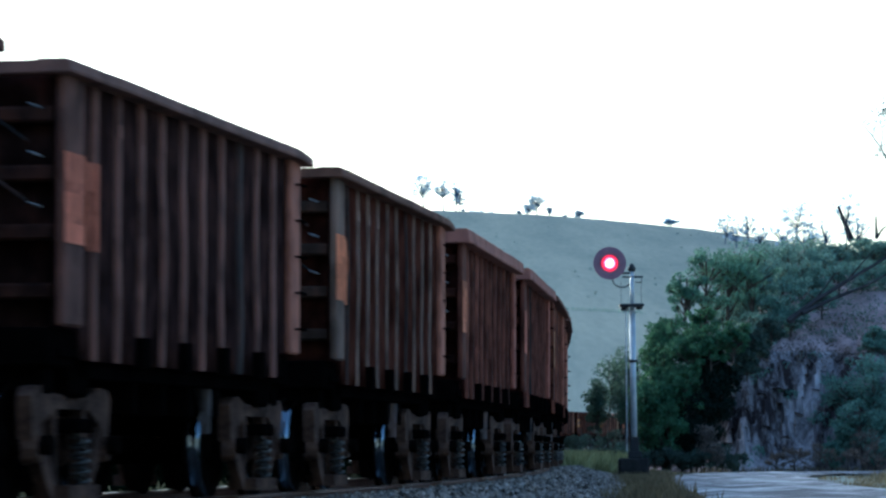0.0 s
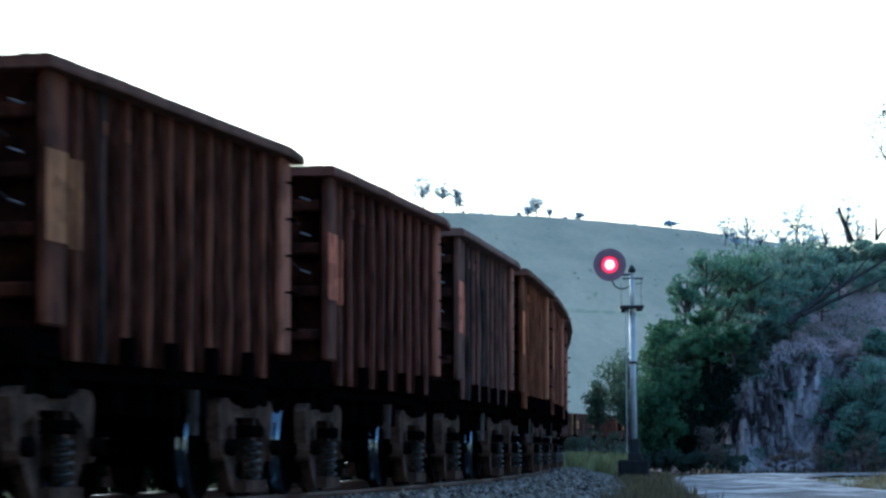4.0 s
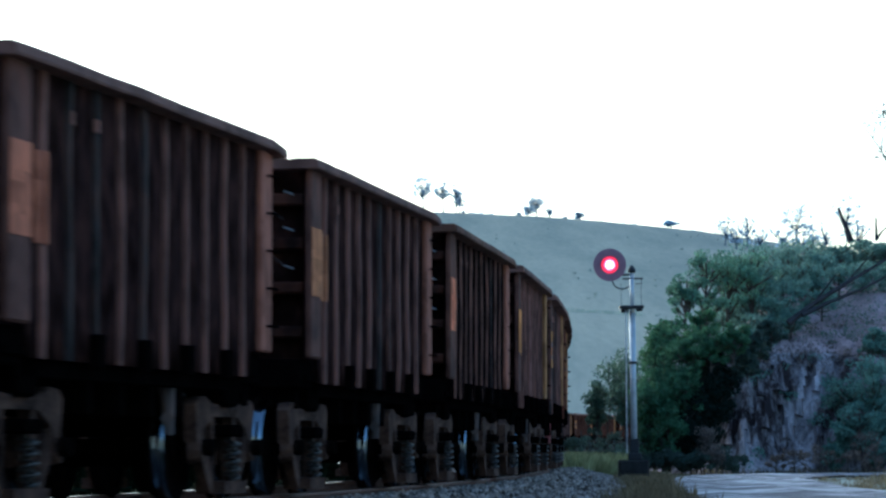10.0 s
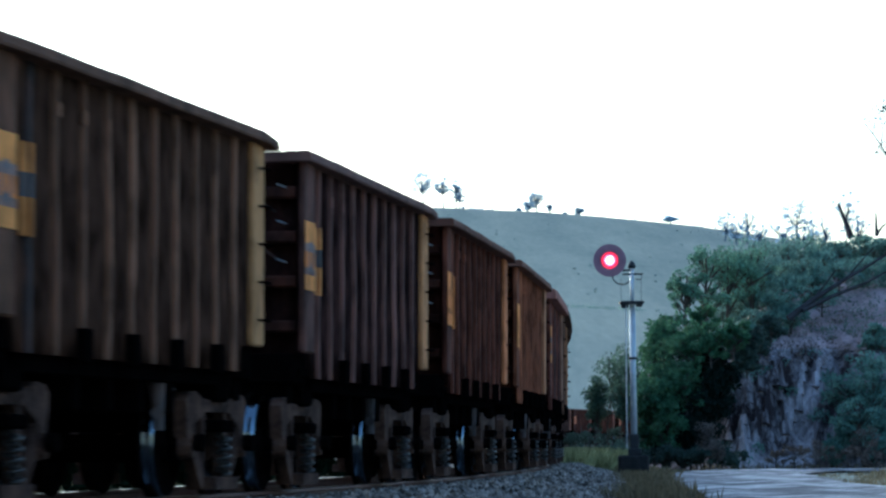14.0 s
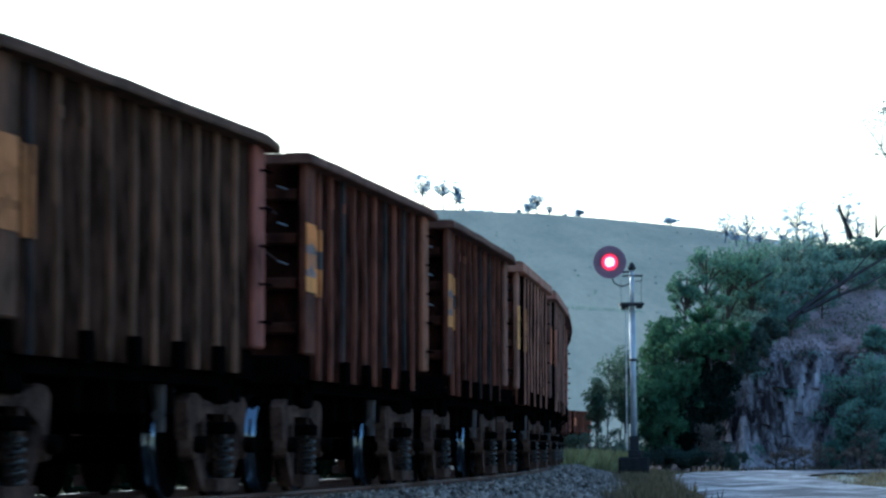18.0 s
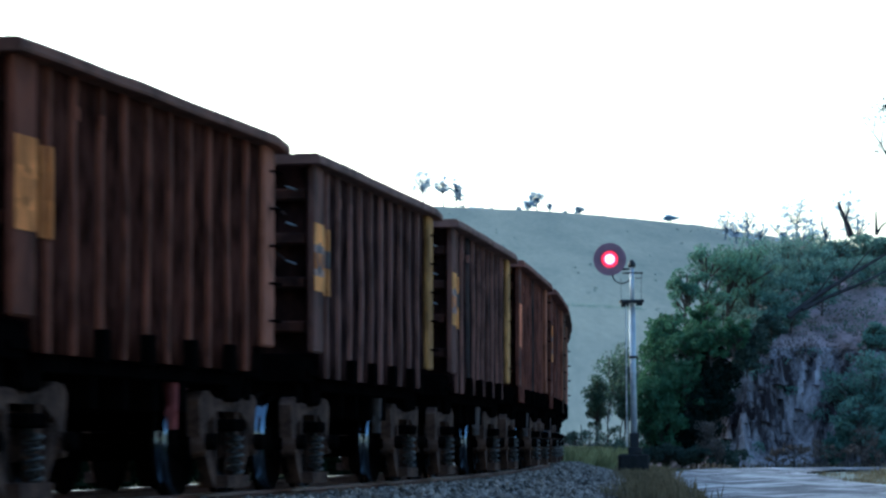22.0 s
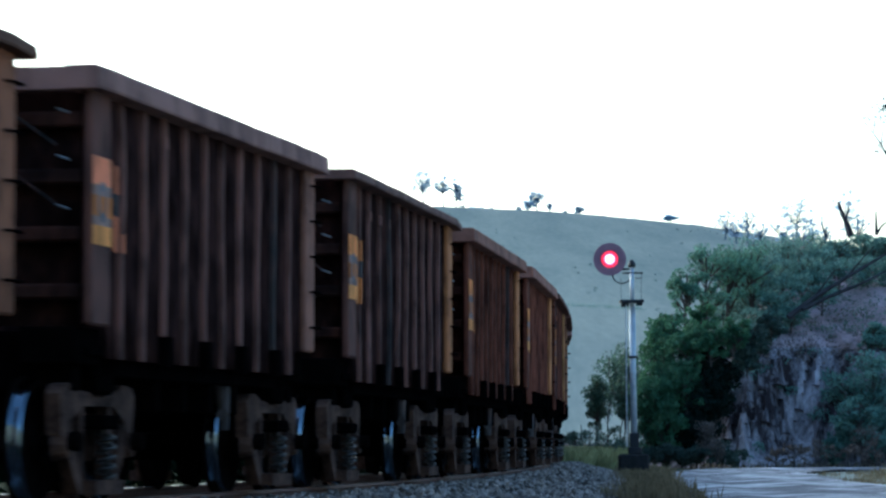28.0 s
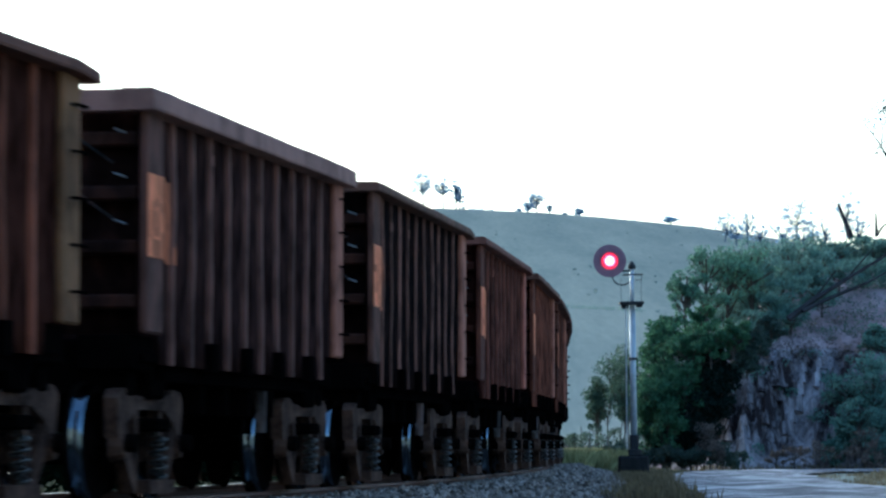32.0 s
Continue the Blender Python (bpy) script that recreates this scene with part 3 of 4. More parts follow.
dead_wood("dead_trunk", [(spot(1509, 134, 420), spot(1502, 134, 400), spot(1494, 134, 380), spot(1485, 134, 357), 0.15), (spot(1497, 134, 386), spot(1503, 134, 376), spot(1504, 134, 366), 0.05)], "broken dark dead trunk standing on the bank top")
dead_wood("stake", [(spot(1553, 134, 416), spot(1552, 134, 374), 0.08), (spot(1553, 134, 414), spot(1562, 134, 400), spot(1574, 134, 390), 0.06)], "bare upright stake on the bank top")
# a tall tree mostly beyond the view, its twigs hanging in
plant("tall_tree", spot(1640, 128, 420), 6.2, 2.2, "tall sparse tree with thin twigs", "tree", LEAF_SHADED, clumps=26, count=900, leaf=0.07, trunk=0.12, bare=0.45, seed=8, clump=0.13)

dead_wood("overhanging_branch", [(spot(1600, 126, 330), spot(1576, 126, 280), spot(1562, 126, 254), spot(1548, 126, 234), spot(1534, 126, 216), 0.045),
                                 (spot(1562, 126, 254), spot(1566, 126, 228), spot(1560, 126, 205), 0.03), (spot(1548, 126, 234), spot(1552, 126, 216), spot(1546, 126, 208), 0.02),
                                 (spot(1576, 126, 280), spot(1590, 126, 240), spot(1584, 126, 205), 0.035)], "thin bare overhanging branch above the bank")


def branch_leaves():
    """The few leaves at the ends of the overhanging branch."""
    r, base = np.random.default_rng(3), Vector(spot(1600, 126, 330))
    ends = [Vector(spot(px, 126, py)) - base for px, py in ((1536, 212), (1546, 208), (1558, 206), (1552, 222), (1566, 212), (1530, 206), (1578, 208), (1584, 220))]
    tagged(part("leaves", quads(leaves(r, ends, [0.22] * 8, 150, 0.055), LEAF_GLARE), bpy.data.objects["overhanging_branch"]), kind="stuff")


branch_leaves()


def airy_tree(name, at, height, wide, crown, label, category, mat, leaf, trunk, count, seed, group, puff=(0.07, 0.16), limbs=34):
    """A slim trunk that forks into a wide loose crown, crown being its share of the height."""
    r = np.random.default_rng(seed)
    ob = thing(name, Matrix.Translation(at), label, category, group)
    fork = height * (1 - crown) + 0.15 * height * crown
    sway = r.normal() * 0.04 * height
    wood = [tube([(0, 0, -0.1 * height), (sway * 0.4, 0, fork * 0.5), (sway, 0, fork), (sway * 1.3, 0, height * 0.9)], [trunk, trunk * 0.8, trunk * 0.65, trunk * 0.2], 6)]
    tops, rad = [], []
    for k in range(limbs):
        d = r.normal(size=3)
        d *= r.uniform(0.45, 1.15) / np.linalg.norm(d)
        c = np.array([sway + d[0] * wide * 0.50, d[1] * wide * 0.50, height * (1 - crown / 2) + d[2] * height * crown * 0.47])
        tops.append(c)
        rad.append(wide * r.uniform(*puff))
        base = np.array([sway * 0.9, 0, fork + 0.1 * height * crown * r.uniform(-1, 2)])
        wood.append(tube([base, (base + c) / 2 + np.array([0, 0, -0.03 * height]), c], [trunk * 0.4, trunk * 0.28, trunk * 0.14], 4))
    part("trunk", raw(*wood[0], BARK_GLARE), ob)
    tagged(part("branchwork", raw(*join(*wood[1:]), BARK_GLARE), ob), kind="stuff")
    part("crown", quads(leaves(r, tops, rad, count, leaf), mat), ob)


# trees and scrub on the hill's crest: bearing, top, width and the crown's share of the height
for i, (px, top, wide, crown) in enumerate(((751, 304, 36, 0.6), (786, 312, 22, 0.6), (807, 316, 20, 0.55), (813, 338, 18, 0.6), (818, 362, 10, 0.9), (935, 352, 24, 0.75),
                                            (951, 337, 22, 0.65), (974, 356, 14, 0.7), (1026, 366, 20, 0.75), (1122, 386, 14, 0.9), (1188, 381, 32, 0.6), (846, 372, 34, 0.95),
                                            (1068, 384, 12, 0.95), (918, 364, 12, 0.8), (1232, 397, 24, 0.9), (1000, 372, 10, 0.95), (1106, 390, 12, 0.95), (870, 374, 18, 0.95))):
    d = 1233
    x = (px - 784) / 5842 * d
    z0 = ground_z(x, d) - 0.6
    z1 = spot(px, d, top)[2]
    airy_tree("hill_tree", (x, d, z0), max(z1 - z0, 2.2), wide * (1.2 if z1 - z0 > 6 else 0.85) / 5842 * d, crown * (0.85 if z1 - z0 > 6 else 0.75), "small distant tree on the hill crest", "tree", LEAF_GLARE,
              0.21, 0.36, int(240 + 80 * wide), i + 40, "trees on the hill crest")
# saplings along the skyline of the bank
for i, (px, dist, top, foot, wide) in enumerate(((1284, 136, 372, 420, 44), (1324, 138, 366, 424, 36), (1350, 138, 394, 430, 40), (1385, 138, 386, 430, 44), (1408, 137, 345, 440, 62),
                                                 (1440, 138, 380, 440, 40), (1465, 139, 376, 440, 26), (1500, 136, 336, 440, 56), (1522, 136, 372, 440, 40), (1304, 136, 390, 428, 40), (1425, 137, 392, 440, 50))):
    x, y, z1 = spot(px, dist, top)
    z0 = spot(px, dist, foot)[2]
    airy_tree("sapling", (x, y, z0), z1 - z0, wide / 5842 * dist, 0.72 if wide > 55 else 0.92, "spindly sapling against the sky on the bank top", "sapling", LEAF_GLARE,
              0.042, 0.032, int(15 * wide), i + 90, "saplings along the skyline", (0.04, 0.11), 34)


def tufts(name, spots, mat, label, blades, high, seed, category="grass"):
    """Grass blades round a list of spots (x, y, radius)."""
    rng = np.random.default_rng(seed)
    out = []
    for x, y, r in spots:
        n = int(blades)
        p = rng.normal(size=(n, 2)) * r * 0.5 + (x, y)
        h = high * rng.uniform(0.35, 1.15, n)
        lean = rng.normal(size=(n, 2)) * 0.22 * h[:, None]
        a = rng.uniform(0, math.tau, n)
        w = rng.uniform(0.006, 0.016, n)
        side = np.stack([np.cos(a) * w, np.sin(a) * w], 1)
        z = np.array([ground_z(float(q[0]), float(q[1])) for q in p]) - 0.03
        b0, b1 = np.column_stack([p - side, z]), np.column_stack([p + side, z])
        m = np.column_stack([p + lean * 0.45 + side, z + h * 0.62])
        t = np.column_stack([p + lean, z + h])
        out.append(np.stack([b0, b1, m, t], 1))
    return tagged(new(name, quads(np.concatenate(out), mat)), label, category, kind="stuff")


rng = np.random.default_rng(11)
tufts("tall_grass", [((px - 784) / 5842 * d, d, 0.5) for px, d in zip(rng.uniform(978, 1100, 130), rng.uniform(92, 150, 130))], GRASS,
      "tall yellow green grass beside the line", 120, 0.78, 1)
tufts("dry_grass", [(float(np.interp(y, (50, 85, 105), (3.9, 5.8, 7.0))) + dx, y, 0.45) for y, dx in zip(rng.uniform(50, 106, 150), rng.uniform(-1.25, -0.3, 150))], GRASS_DRY,
      "dry brown grass along the dirt road", 80, 0.30, 2)
tufts("road_weeds", [(float(x), float(y), 0.35) for x, y in zip(rng.uniform(8.2, 15.5, 210), rng.uniform(62, 112, 210)) if abs(x - np.interp(y, (55, 85, 101, 108), (6.9, 8.8, 10.8, 14.5))) > 1.1 or (x * 7 + y) % 1 > 0.7],
      GRASS_DRY, "low weeds creeping over the dirt road", 50, 0.14, 9)
tufts("verge_grass", [(x, y, 0.6) for x, y in zip(rng.uniform(9.5, 16.5, 70), rng.uniform(84, 114, 70))
                      if x > np.interp(y, (85, 101, 108), (11.2, 13.6, 17))] + [(x, 114.2, 0.5) for x in np.arange(9, 17, 0.35)], GRASS_DRY,
      "dry grass at the foot of the rock", 60, 0.3, 3)
tufts("bank_grass", [(float(x), 134.0, 0.4) for x in np.arange(12.5, 19, 0.3)], BRUSH, "thin dry grass on the bank top", 1, 0.1, 5)
def slope_brush():
    r = np.random.default_rng(31)
    c, rad = [], []
    for _ in range(900):
        x, w = r.uniform(9.6, 20), r.uniform(0.52, 0.93) ** 0.8
        p = bank_point(float(x), float(w))
        c.append((p[0], p[1], p[2] + 0.05))
        rad.append(r.uniform(0.12, 0.5))
    tagged(new("slope_brush", quads(leaves(r, c, rad, 14000, 0.06), BRUSH_GREEN)), "grey green brush scattered over the earth bank", "brush", kind="stuff")
    c, rad = [], []
    for _ in range(500):
        x, w = r.uniform(10.0, 20), r.uniform(0.47, 0.68)
        p = bank_point(float(x), float(w))
        c.append((p[0], p[1] - 0.05, p[2] + 0.03))
        rad.append(r.uniform(0.08, 0.32))
    tagged(new("dry_brush", quads(leaves(r, c, rad, 6000, 0.05), BRUSH)), "dry brown brush over the lip of the rock", "brush", kind="stuff")
    c, rad = [], []
    for _ in range(60):
        x, w = r.uniform(10.0, 20), r.uniform(0.06, 0.55)
        p = bank_point(float(x), float(w))
        c.append((p[0], p[1] - 0.1, p[2]))
        rad.append(r.uniform(0.15, 0.4))
    tagged(new("rock_weeds", quads(leaves(r, c, rad, 3000, 0.07), LEAF_DUSK)), "tufts of weeds rooted in the rock clefts", "weeds", kind="stuff")


slope_brush()
def hill_scrub():
    """Low bushes dotted over the far slope and thicker along its crest."""
    r = np.random.default_rng(77)
    c, rad = [], []
    for k in range(240):
        d = 1233.0 if k < 190 else r.uniform(620, 1180)
        x = (r.uniform(790, 1290) - 784) / 5842 * d
        c.append((x, d, ground_z(x, d) + (0.0 if k < 190 else 0.2)))
        rad.append(r.uniform(0.25, 0.9) if k < 190 else r.uniform(0.2, 0.5))
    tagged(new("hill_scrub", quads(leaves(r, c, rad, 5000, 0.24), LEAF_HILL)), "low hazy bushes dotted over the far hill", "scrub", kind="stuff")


hill_scrub()
tufts("hedge_line", [((px - 784) / 5842 * 633, 633, 1.2) for px in np.arange(990, 1135, 9)], LEAF_DUSK, "dark hedge line across the pasture", 30, 0.8, 6, "hedge")


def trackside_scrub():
    """Low dense scrub added on the far side of the line to block light under the wagons."""
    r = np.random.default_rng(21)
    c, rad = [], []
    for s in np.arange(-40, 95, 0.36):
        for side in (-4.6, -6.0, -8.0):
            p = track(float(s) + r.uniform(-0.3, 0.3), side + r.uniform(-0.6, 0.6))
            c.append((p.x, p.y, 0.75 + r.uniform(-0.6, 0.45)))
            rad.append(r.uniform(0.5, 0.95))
    tagged(new("trackside_scrub", quads(leaves(r, c, rad, 75000, 0.14), SCRUB)), "low scrub added beyond the track, near-black to carry its shade", "scrub", kind="stuff")


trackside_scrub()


def make_fence():
    fence = thing("pasture_fence", label="thin old wooden fence posts with a sagging wire", category="fence")
    tops = []
    for px, top in ((1012, 764), (1028, 752), (1043, 746), (1055, 700), (1096, 756)):
        d = 205.0
        b = Vector(spot(px, d, top))
        a = Vector((b.x, d, ground_z(b.x, d) - 0.1))
        part("post", raw(*tube([a, (a + b) / 2 + Vector((0.03, 0, 0)), b], [0.035, 0.03, 0.022], 5), BARK), fence)
        tops.append(Vector((b.x, d - 0.04, a.z + 1.1)))
    part("wire", raw(*join(*[tube([p, (p + q) / 2 + Vector((0, 0, -0.04)), q], 0.006, 3) for p, q in zip(tops, tops[1:])]), BARK), fence)


make_fence()


# ---- signal ----
def make_signal():
    sx, sy = 5.09, 88.0
    ob = thing("railway_signal", Matrix.Translation((sx, sy, -0.24)) @ pose(0, 0, 0, 0, -0.55, 0), "searchlight signal on a pale steel mast showing red", "railway signal")
    z = 0.24
    part("base", boxes(CONCRETE, (-0.42, 0.38, -0.35, 0.35, -0.15, 0.42), bevel=0.05), ob, "dark stained concrete base")
    part("foot_box", boxes(BLACK, (-0.11, 0.13, -0.14, 0.14, 0.42, 0.98), (-0.16, 0.2, -0.18, 0.18, 0.42, 0.60), bevel=0.02), ob, "black cast box at the foot of the mast")
    part("mast", raw(*tube([(0, 0, 0.9), (0, 0, 4.35)], [0.088, 0.082], 14), POLE, True), ob)
    part("mast_top", raw(*tube([(0, 0, 4.3), (0, 0, 5.42)], [0.062, 0.058], 12), POLE, True), ob)
    part("finial", raw(*join(tube([(0, 0, 5.40), (0, 0, 5.47), (0, 0, 5.55), (0, 0, 5.60)], [0.10, 0.11, 0.07, 0.03], 10)), BLACK, True), ob)
    part("collar", raw(*tube([(0, 0, 2.96), (0, 0, 3.03)], 0.125, 12), BLACK), ob, "dark steel collar")
    part("platform", boxes(BLACK, (-0.34, 0.30, -0.3, 0.3, 4.44, 4.52), (-0.3, -0.1, -0.12, 0.12, 4.34, 4.45), (0.1, 0.27, -0.1, 0.1, 4.37, 4.45), bevel=0.015), ob, "small dark service platform")
    part("crossarm", raw(*join(tube([(-0.25, 0, 5.24), (0.28, 0, 5.24)], 0.022), tube([(0.26, 0, 5.24), (0.26, 0, 5.10), (0.1, 0, 5.10)], 0.014),
                              tube([(0.28, -0.02, 5.24), (0.28, -0.25, 5.24), (-0.2, -0.25, 5.24)], 0.014)), BLACK), ob)
    ladder = part("ladder", raw(*join(tube([(-0.19, 0.12, 0.6), (-0.17, 0.1, 4.4)], 0.012, 4), tube([(-0.19, -0.14, 0.6), (-0.17, -0.12, 4.4)], 0.012, 4)), POLE), ob, "thin grey ladder")
    for k in range(12):
        part("rung", raw(*tube([(-0.18, 0.12, 0.8 + k * 0.3), (-0.18, -0.13, 0.8 + k * 0.3)], 0.009, 4), POLE), ladder)
    for x, z1 in ((-0.30, 5.1), (0.24, 5.15)):
        part("stay_wire", raw(*tube([(x, -0.1, 4.5), (x, -0.1, z1)], 0.006, 3), BLACK), ob)
    lx, lz = -0.59, 5.61
    disc = raw(*tube([(lx, -0.10, lz), (lx, -0.085, lz)], 0.437, 40), DISC)
    d = part("target_disc", disc, ob, "dark purple grey round background disc")
    part("lamp_case", raw(*tube([(lx, 0.30, lz), (lx, 0.22, lz), (lx, -0.09, lz)], [0.13, 0.19, 0.19], 18), BLACK), ob)
    hood = [(lx + 0.235 * math.cos(a), lz + 0.235 * math.sin(a)) for a in np.linspace(-0.3, math.pi + 0.3, 16)]
    part("lens_hood", raw([(x, -0.10, z) for x, z in hood] + [(x, -0.16, z) for x, z in hood], [(i, i + 1, 17 + i, 16 + i) for i in range(15)], BLACK), d)
    # Lens and ring are widened glowing discs that stand in for the lamp's halo.
    part("lens", raw(*tube([(lx, -0.102, lz), (lx, -0.125, lz)], [0.225, 0.215], 28), GLOW), d, "glowing red lens, widened to include its halo")
    part("lens_core", raw(*tube([(lx, -0.124, lz), (lx, -0.135, lz)], [0.098, 0.093], 20), GLOW2), d)
    part("lens_ring", raw(*tube([(lx, -0.122, lz), (lx, -0.130, lz)], [0.155, 0.148], 24), GLOW3), d)
    part("lamp_bracket", boxes(BLACK, (lx - 0.16, lx + 0.16, -0.05, 0.05, lz - 0.36, lz - 0.31), (lx + 0.3, -0.04, -0.03, 0.03, lz - 0.29, lz - 0.24), bevel=0.008), ob)
    arc = [(lx + 0.08 + 0.25 * (1 - math.cos(a)), 0.03, lz - 0.42 - 0.22 * math.sin(a)) for a in np.linspace(0, math.pi * 0.92, 12)]
    part("cable", raw(*tube([(lx + 0.08, 0.03, lz - 0.32)] + arc + [(-0.04, 0.0, lz - 0.42)], 0.018, 5), BLACK), ob, "black looped cable")


make_signal()


# ---- ore wagons ----
LB, HALF = 8.16, 1.275           # length and half width of a body
FLOOR, TOP = 1.12, 3.33
TRUCK = 3.0                      # bogie centres from the middle
WHEEL = 0.475


def bulge(x, z):
    """How far an old side is pushed out or in by its loads."""
    t = max(0.0, min(1.0, (z - FLOOR) / (TOP - FLOOR)))
    return math.sin(math.pi * t) * (0.028 * noise.noise((x * 0.55, z * 0.5, BEND)) + 0.012 * noise.noise((x * 2.1, z * 1.3, BEND + 4)))


def hat(x, width, y, deep, z0, z1, side):
    """A pressed hat-section rib standing on a side sheet and following its dents."""
    o = [(-width / 2, 0), (-width / 2 * 0.72, deep), (width / 2 * 0.72, deep), (width / 2, 0)]
    v, f, n = [], [], 7
    for i in range(n + 1):
        z = z0 + (z1 - z0) * i / n
        push, sway = bulge(x, z), 0.05 * noise.noise((x * 3, z * 0.9, BEND + 9)) + 0.02 * noise.noise((x * 5, z * 3.1, BEND + 12))
        v += [(x + a + sway, (y + b + push) * side, z) for a, b in o]
    for i in range(n):
        f += [(i * 4 + k, i * 4 + k + 1, i * 4 + k + 5, i * 4 + k + 4) for k in range(3)]
    f += [(0, 3, 2, 1), (n * 4, n * 4 + 1, n * 4 + 2, n * 4 + 3)]
    return v, f if side < 0 else [tuple(reversed(q)) for q in f]


def side_sheet(out_x, low, raised, wedge, sheet, side):
    """The dented side sheet, cut up higher at both ends, with thickness."""
    xs = [-out_x, -out_x + wedge - 0.03, -out_x + wedge] + [(-out_x + wedge) + (2 * out_x - 2 * wedge) * k / 24 for k in range(1, 24)] + [out_x - wedge, out_x - wedge + 0.03, out_x]
    v, f, n = [], [], 7
    for face in (0, 1):
        for i, x in enumerate(xs):
            for k in range(n + 1):
                bottom = raised if i in (0, 1, len(xs) - 2, len(xs) - 1) else low
                z = bottom + (TOP - 0.05 - bottom) * k / n
                v.append((x, (sheet - 0.02 * face + bulge(x, z)) * side, z))
    m = len(xs) * (n + 1)
    for i in range(len(xs) - 1):
        for k in range(n):
            q = (i * (n + 1) + k, (i + 1) * (n + 1) + k, (i + 1) * (n + 1) + k + 1, i * (n + 1) + k + 1)
            f.append(q if side < 0 else tuple(reversed(q)))
            q = tuple(m + j for j in q)
            f.append(tuple(reversed(q)) if side < 0 else q)
        q = (i * (n + 1), (i + 1) * (n + 1), m + (i + 1) * (n + 1), m + i * (n + 1))
        f.append(tuple(reversed(q)) if side < 0 else q)
    return v, f


def rim_mesh(o, i, xo, high, droop):
    """Top rim: four channel lengths, knocked wavy by the tippler."""
    pieces = []
    for a in (-1, 1):
        n = 16
        v, f = [], []
        for k in range(n + 1):
            x = -xo + 2 * xo * k / n
            dz = 0.012 * noise.noise((x * 0.6, a, BEND + 20)) + 0.006 * noise.noise((x * 2.5, a, BEND + 21))
            dz -= droop * max(0.0, 1 - (x + xo) / 0.6) ** 2
            dy = 0.014 * noise.noise((x * 0.5, a * 3, BEND + 22))
            end = 0.02 if k in (0, n) else 0.0
            v += [(x, a * (i + dy), TOP - high + dz), (x, a * (o - end + dy), TOP - high + dz), (x, a * (o + 0.008 - end + dy), TOP - high + 0.02 + dz),
                  (x, a * (o - end + dy), TOP - 0.02 + dz), (x, a * (o - 0.025 - end + dy), TOP + dz), (x, a * (i + dy), TOP + dz)]
        for k in range(n):
            for j in range(6):
                q = (k * 6 + j, k * 6 + (j + 1) % 6, (k + 1) * 6 + (j + 1) % 6, (k + 1) * 6 + j)
                f.append(q if a < 0 else tuple(reversed(q)))
        f += [tuple(range(6)), tuple(range(n * 6 + 5, n * 6 - 1, -1))] if a > 0 else [tuple(range(5, -1, -1)), tuple(range(n * 6, n * 6 + 6))]
        pieces.append((v, f))
        e = a * xo
        pieces.append(prism([(-i - 0.02, TOP - high), (i + 0.02, TOP - high), (i + 0.02, TOP - 0.006), (-i - 0.02, TOP - 0.006)], "x", min(e, e - a * 0.22) + 0.01, max(e, e - a * 0.22) - 0.01))
    return raw(*join(*pieces), RIM)


BEND = 0.0


def coil(r, wire, z0, z1, turns=5):
    pts = [(r * math.cos(a), r * math.sin(a), z0 + (z1 - z0) * a / (turns * math.tau)) for a in np.linspace(0, turns * math.tau, turns * 12)]
    return tube(pts, wire, 5)


def side_frame_mesh():
    """Cast side frame with an open middle for the springs, sloping legs and a pedestal at each end."""
    def plate(out, y0, y1):
        return prism(out, "y", y0, y1)
    chord = [(-1.00, 0.52), (-1.04, 0.84), (-0.95, 0.91), (-0.72, 0.93), (-0.50, 0.87), (0.0, 0.845), (0.50, 0.87), (0.72, 0.93), (0.95, 0.91), (1.04, 0.84), (1.00, 0.52),
             (0.80, 0.50), (0.74, 0.64), (0.44, 0.75), (-0.44, 0.75), (-0.74, 0.64), (-0.80, 0.50)]
    leg = [(0.98, 0.56), (0.72, 0.62), (0.46, 0.24), (0.30, 0.07), (0.48, 0.07), (0.62, 0.20)]
    foot = [(-0.40, 0.06), (0.40, 0.06), (0.40, 0.17), (-0.40, 0.17)]
    flip = lambda o: [(-a, b) for a, b in reversed(o)]
    v, f = join(plate(chord, -0.05, 0.07), plate(leg, -0.04, 0.06), plate(flip(leg), -0.04, 0.06), plate(foot, -0.11, 0.17),
                tube([(0.89, -0.02, 0.45), (0.89, 0.10, 0.45)], [0.13, 0.10], 10), tube([(-0.89, -0.02, 0.45), (-0.89, 0.10, 0.45)], [0.13, 0.10], 10),
                plate([(-0.44, 0.17), (-0.33, 0.17), (-0.33, 0.76), (-0.44, 0.76)], -0.05, 0.05), plate([(0.33, 0.17), (0.44, 0.17), (0.44, 0.76), (0.33, 0.76)], -0.05, 0.05))
    bm = bmesh.new()
    vs = [bm.verts.new(p) for p in v]
    for q in f:
        bm.faces.new([vs[i] for i in q])
    bmesh.ops.recalc_face_normals(bm, faces=bm.faces)
    return mesh_of(bm, BOGIE)


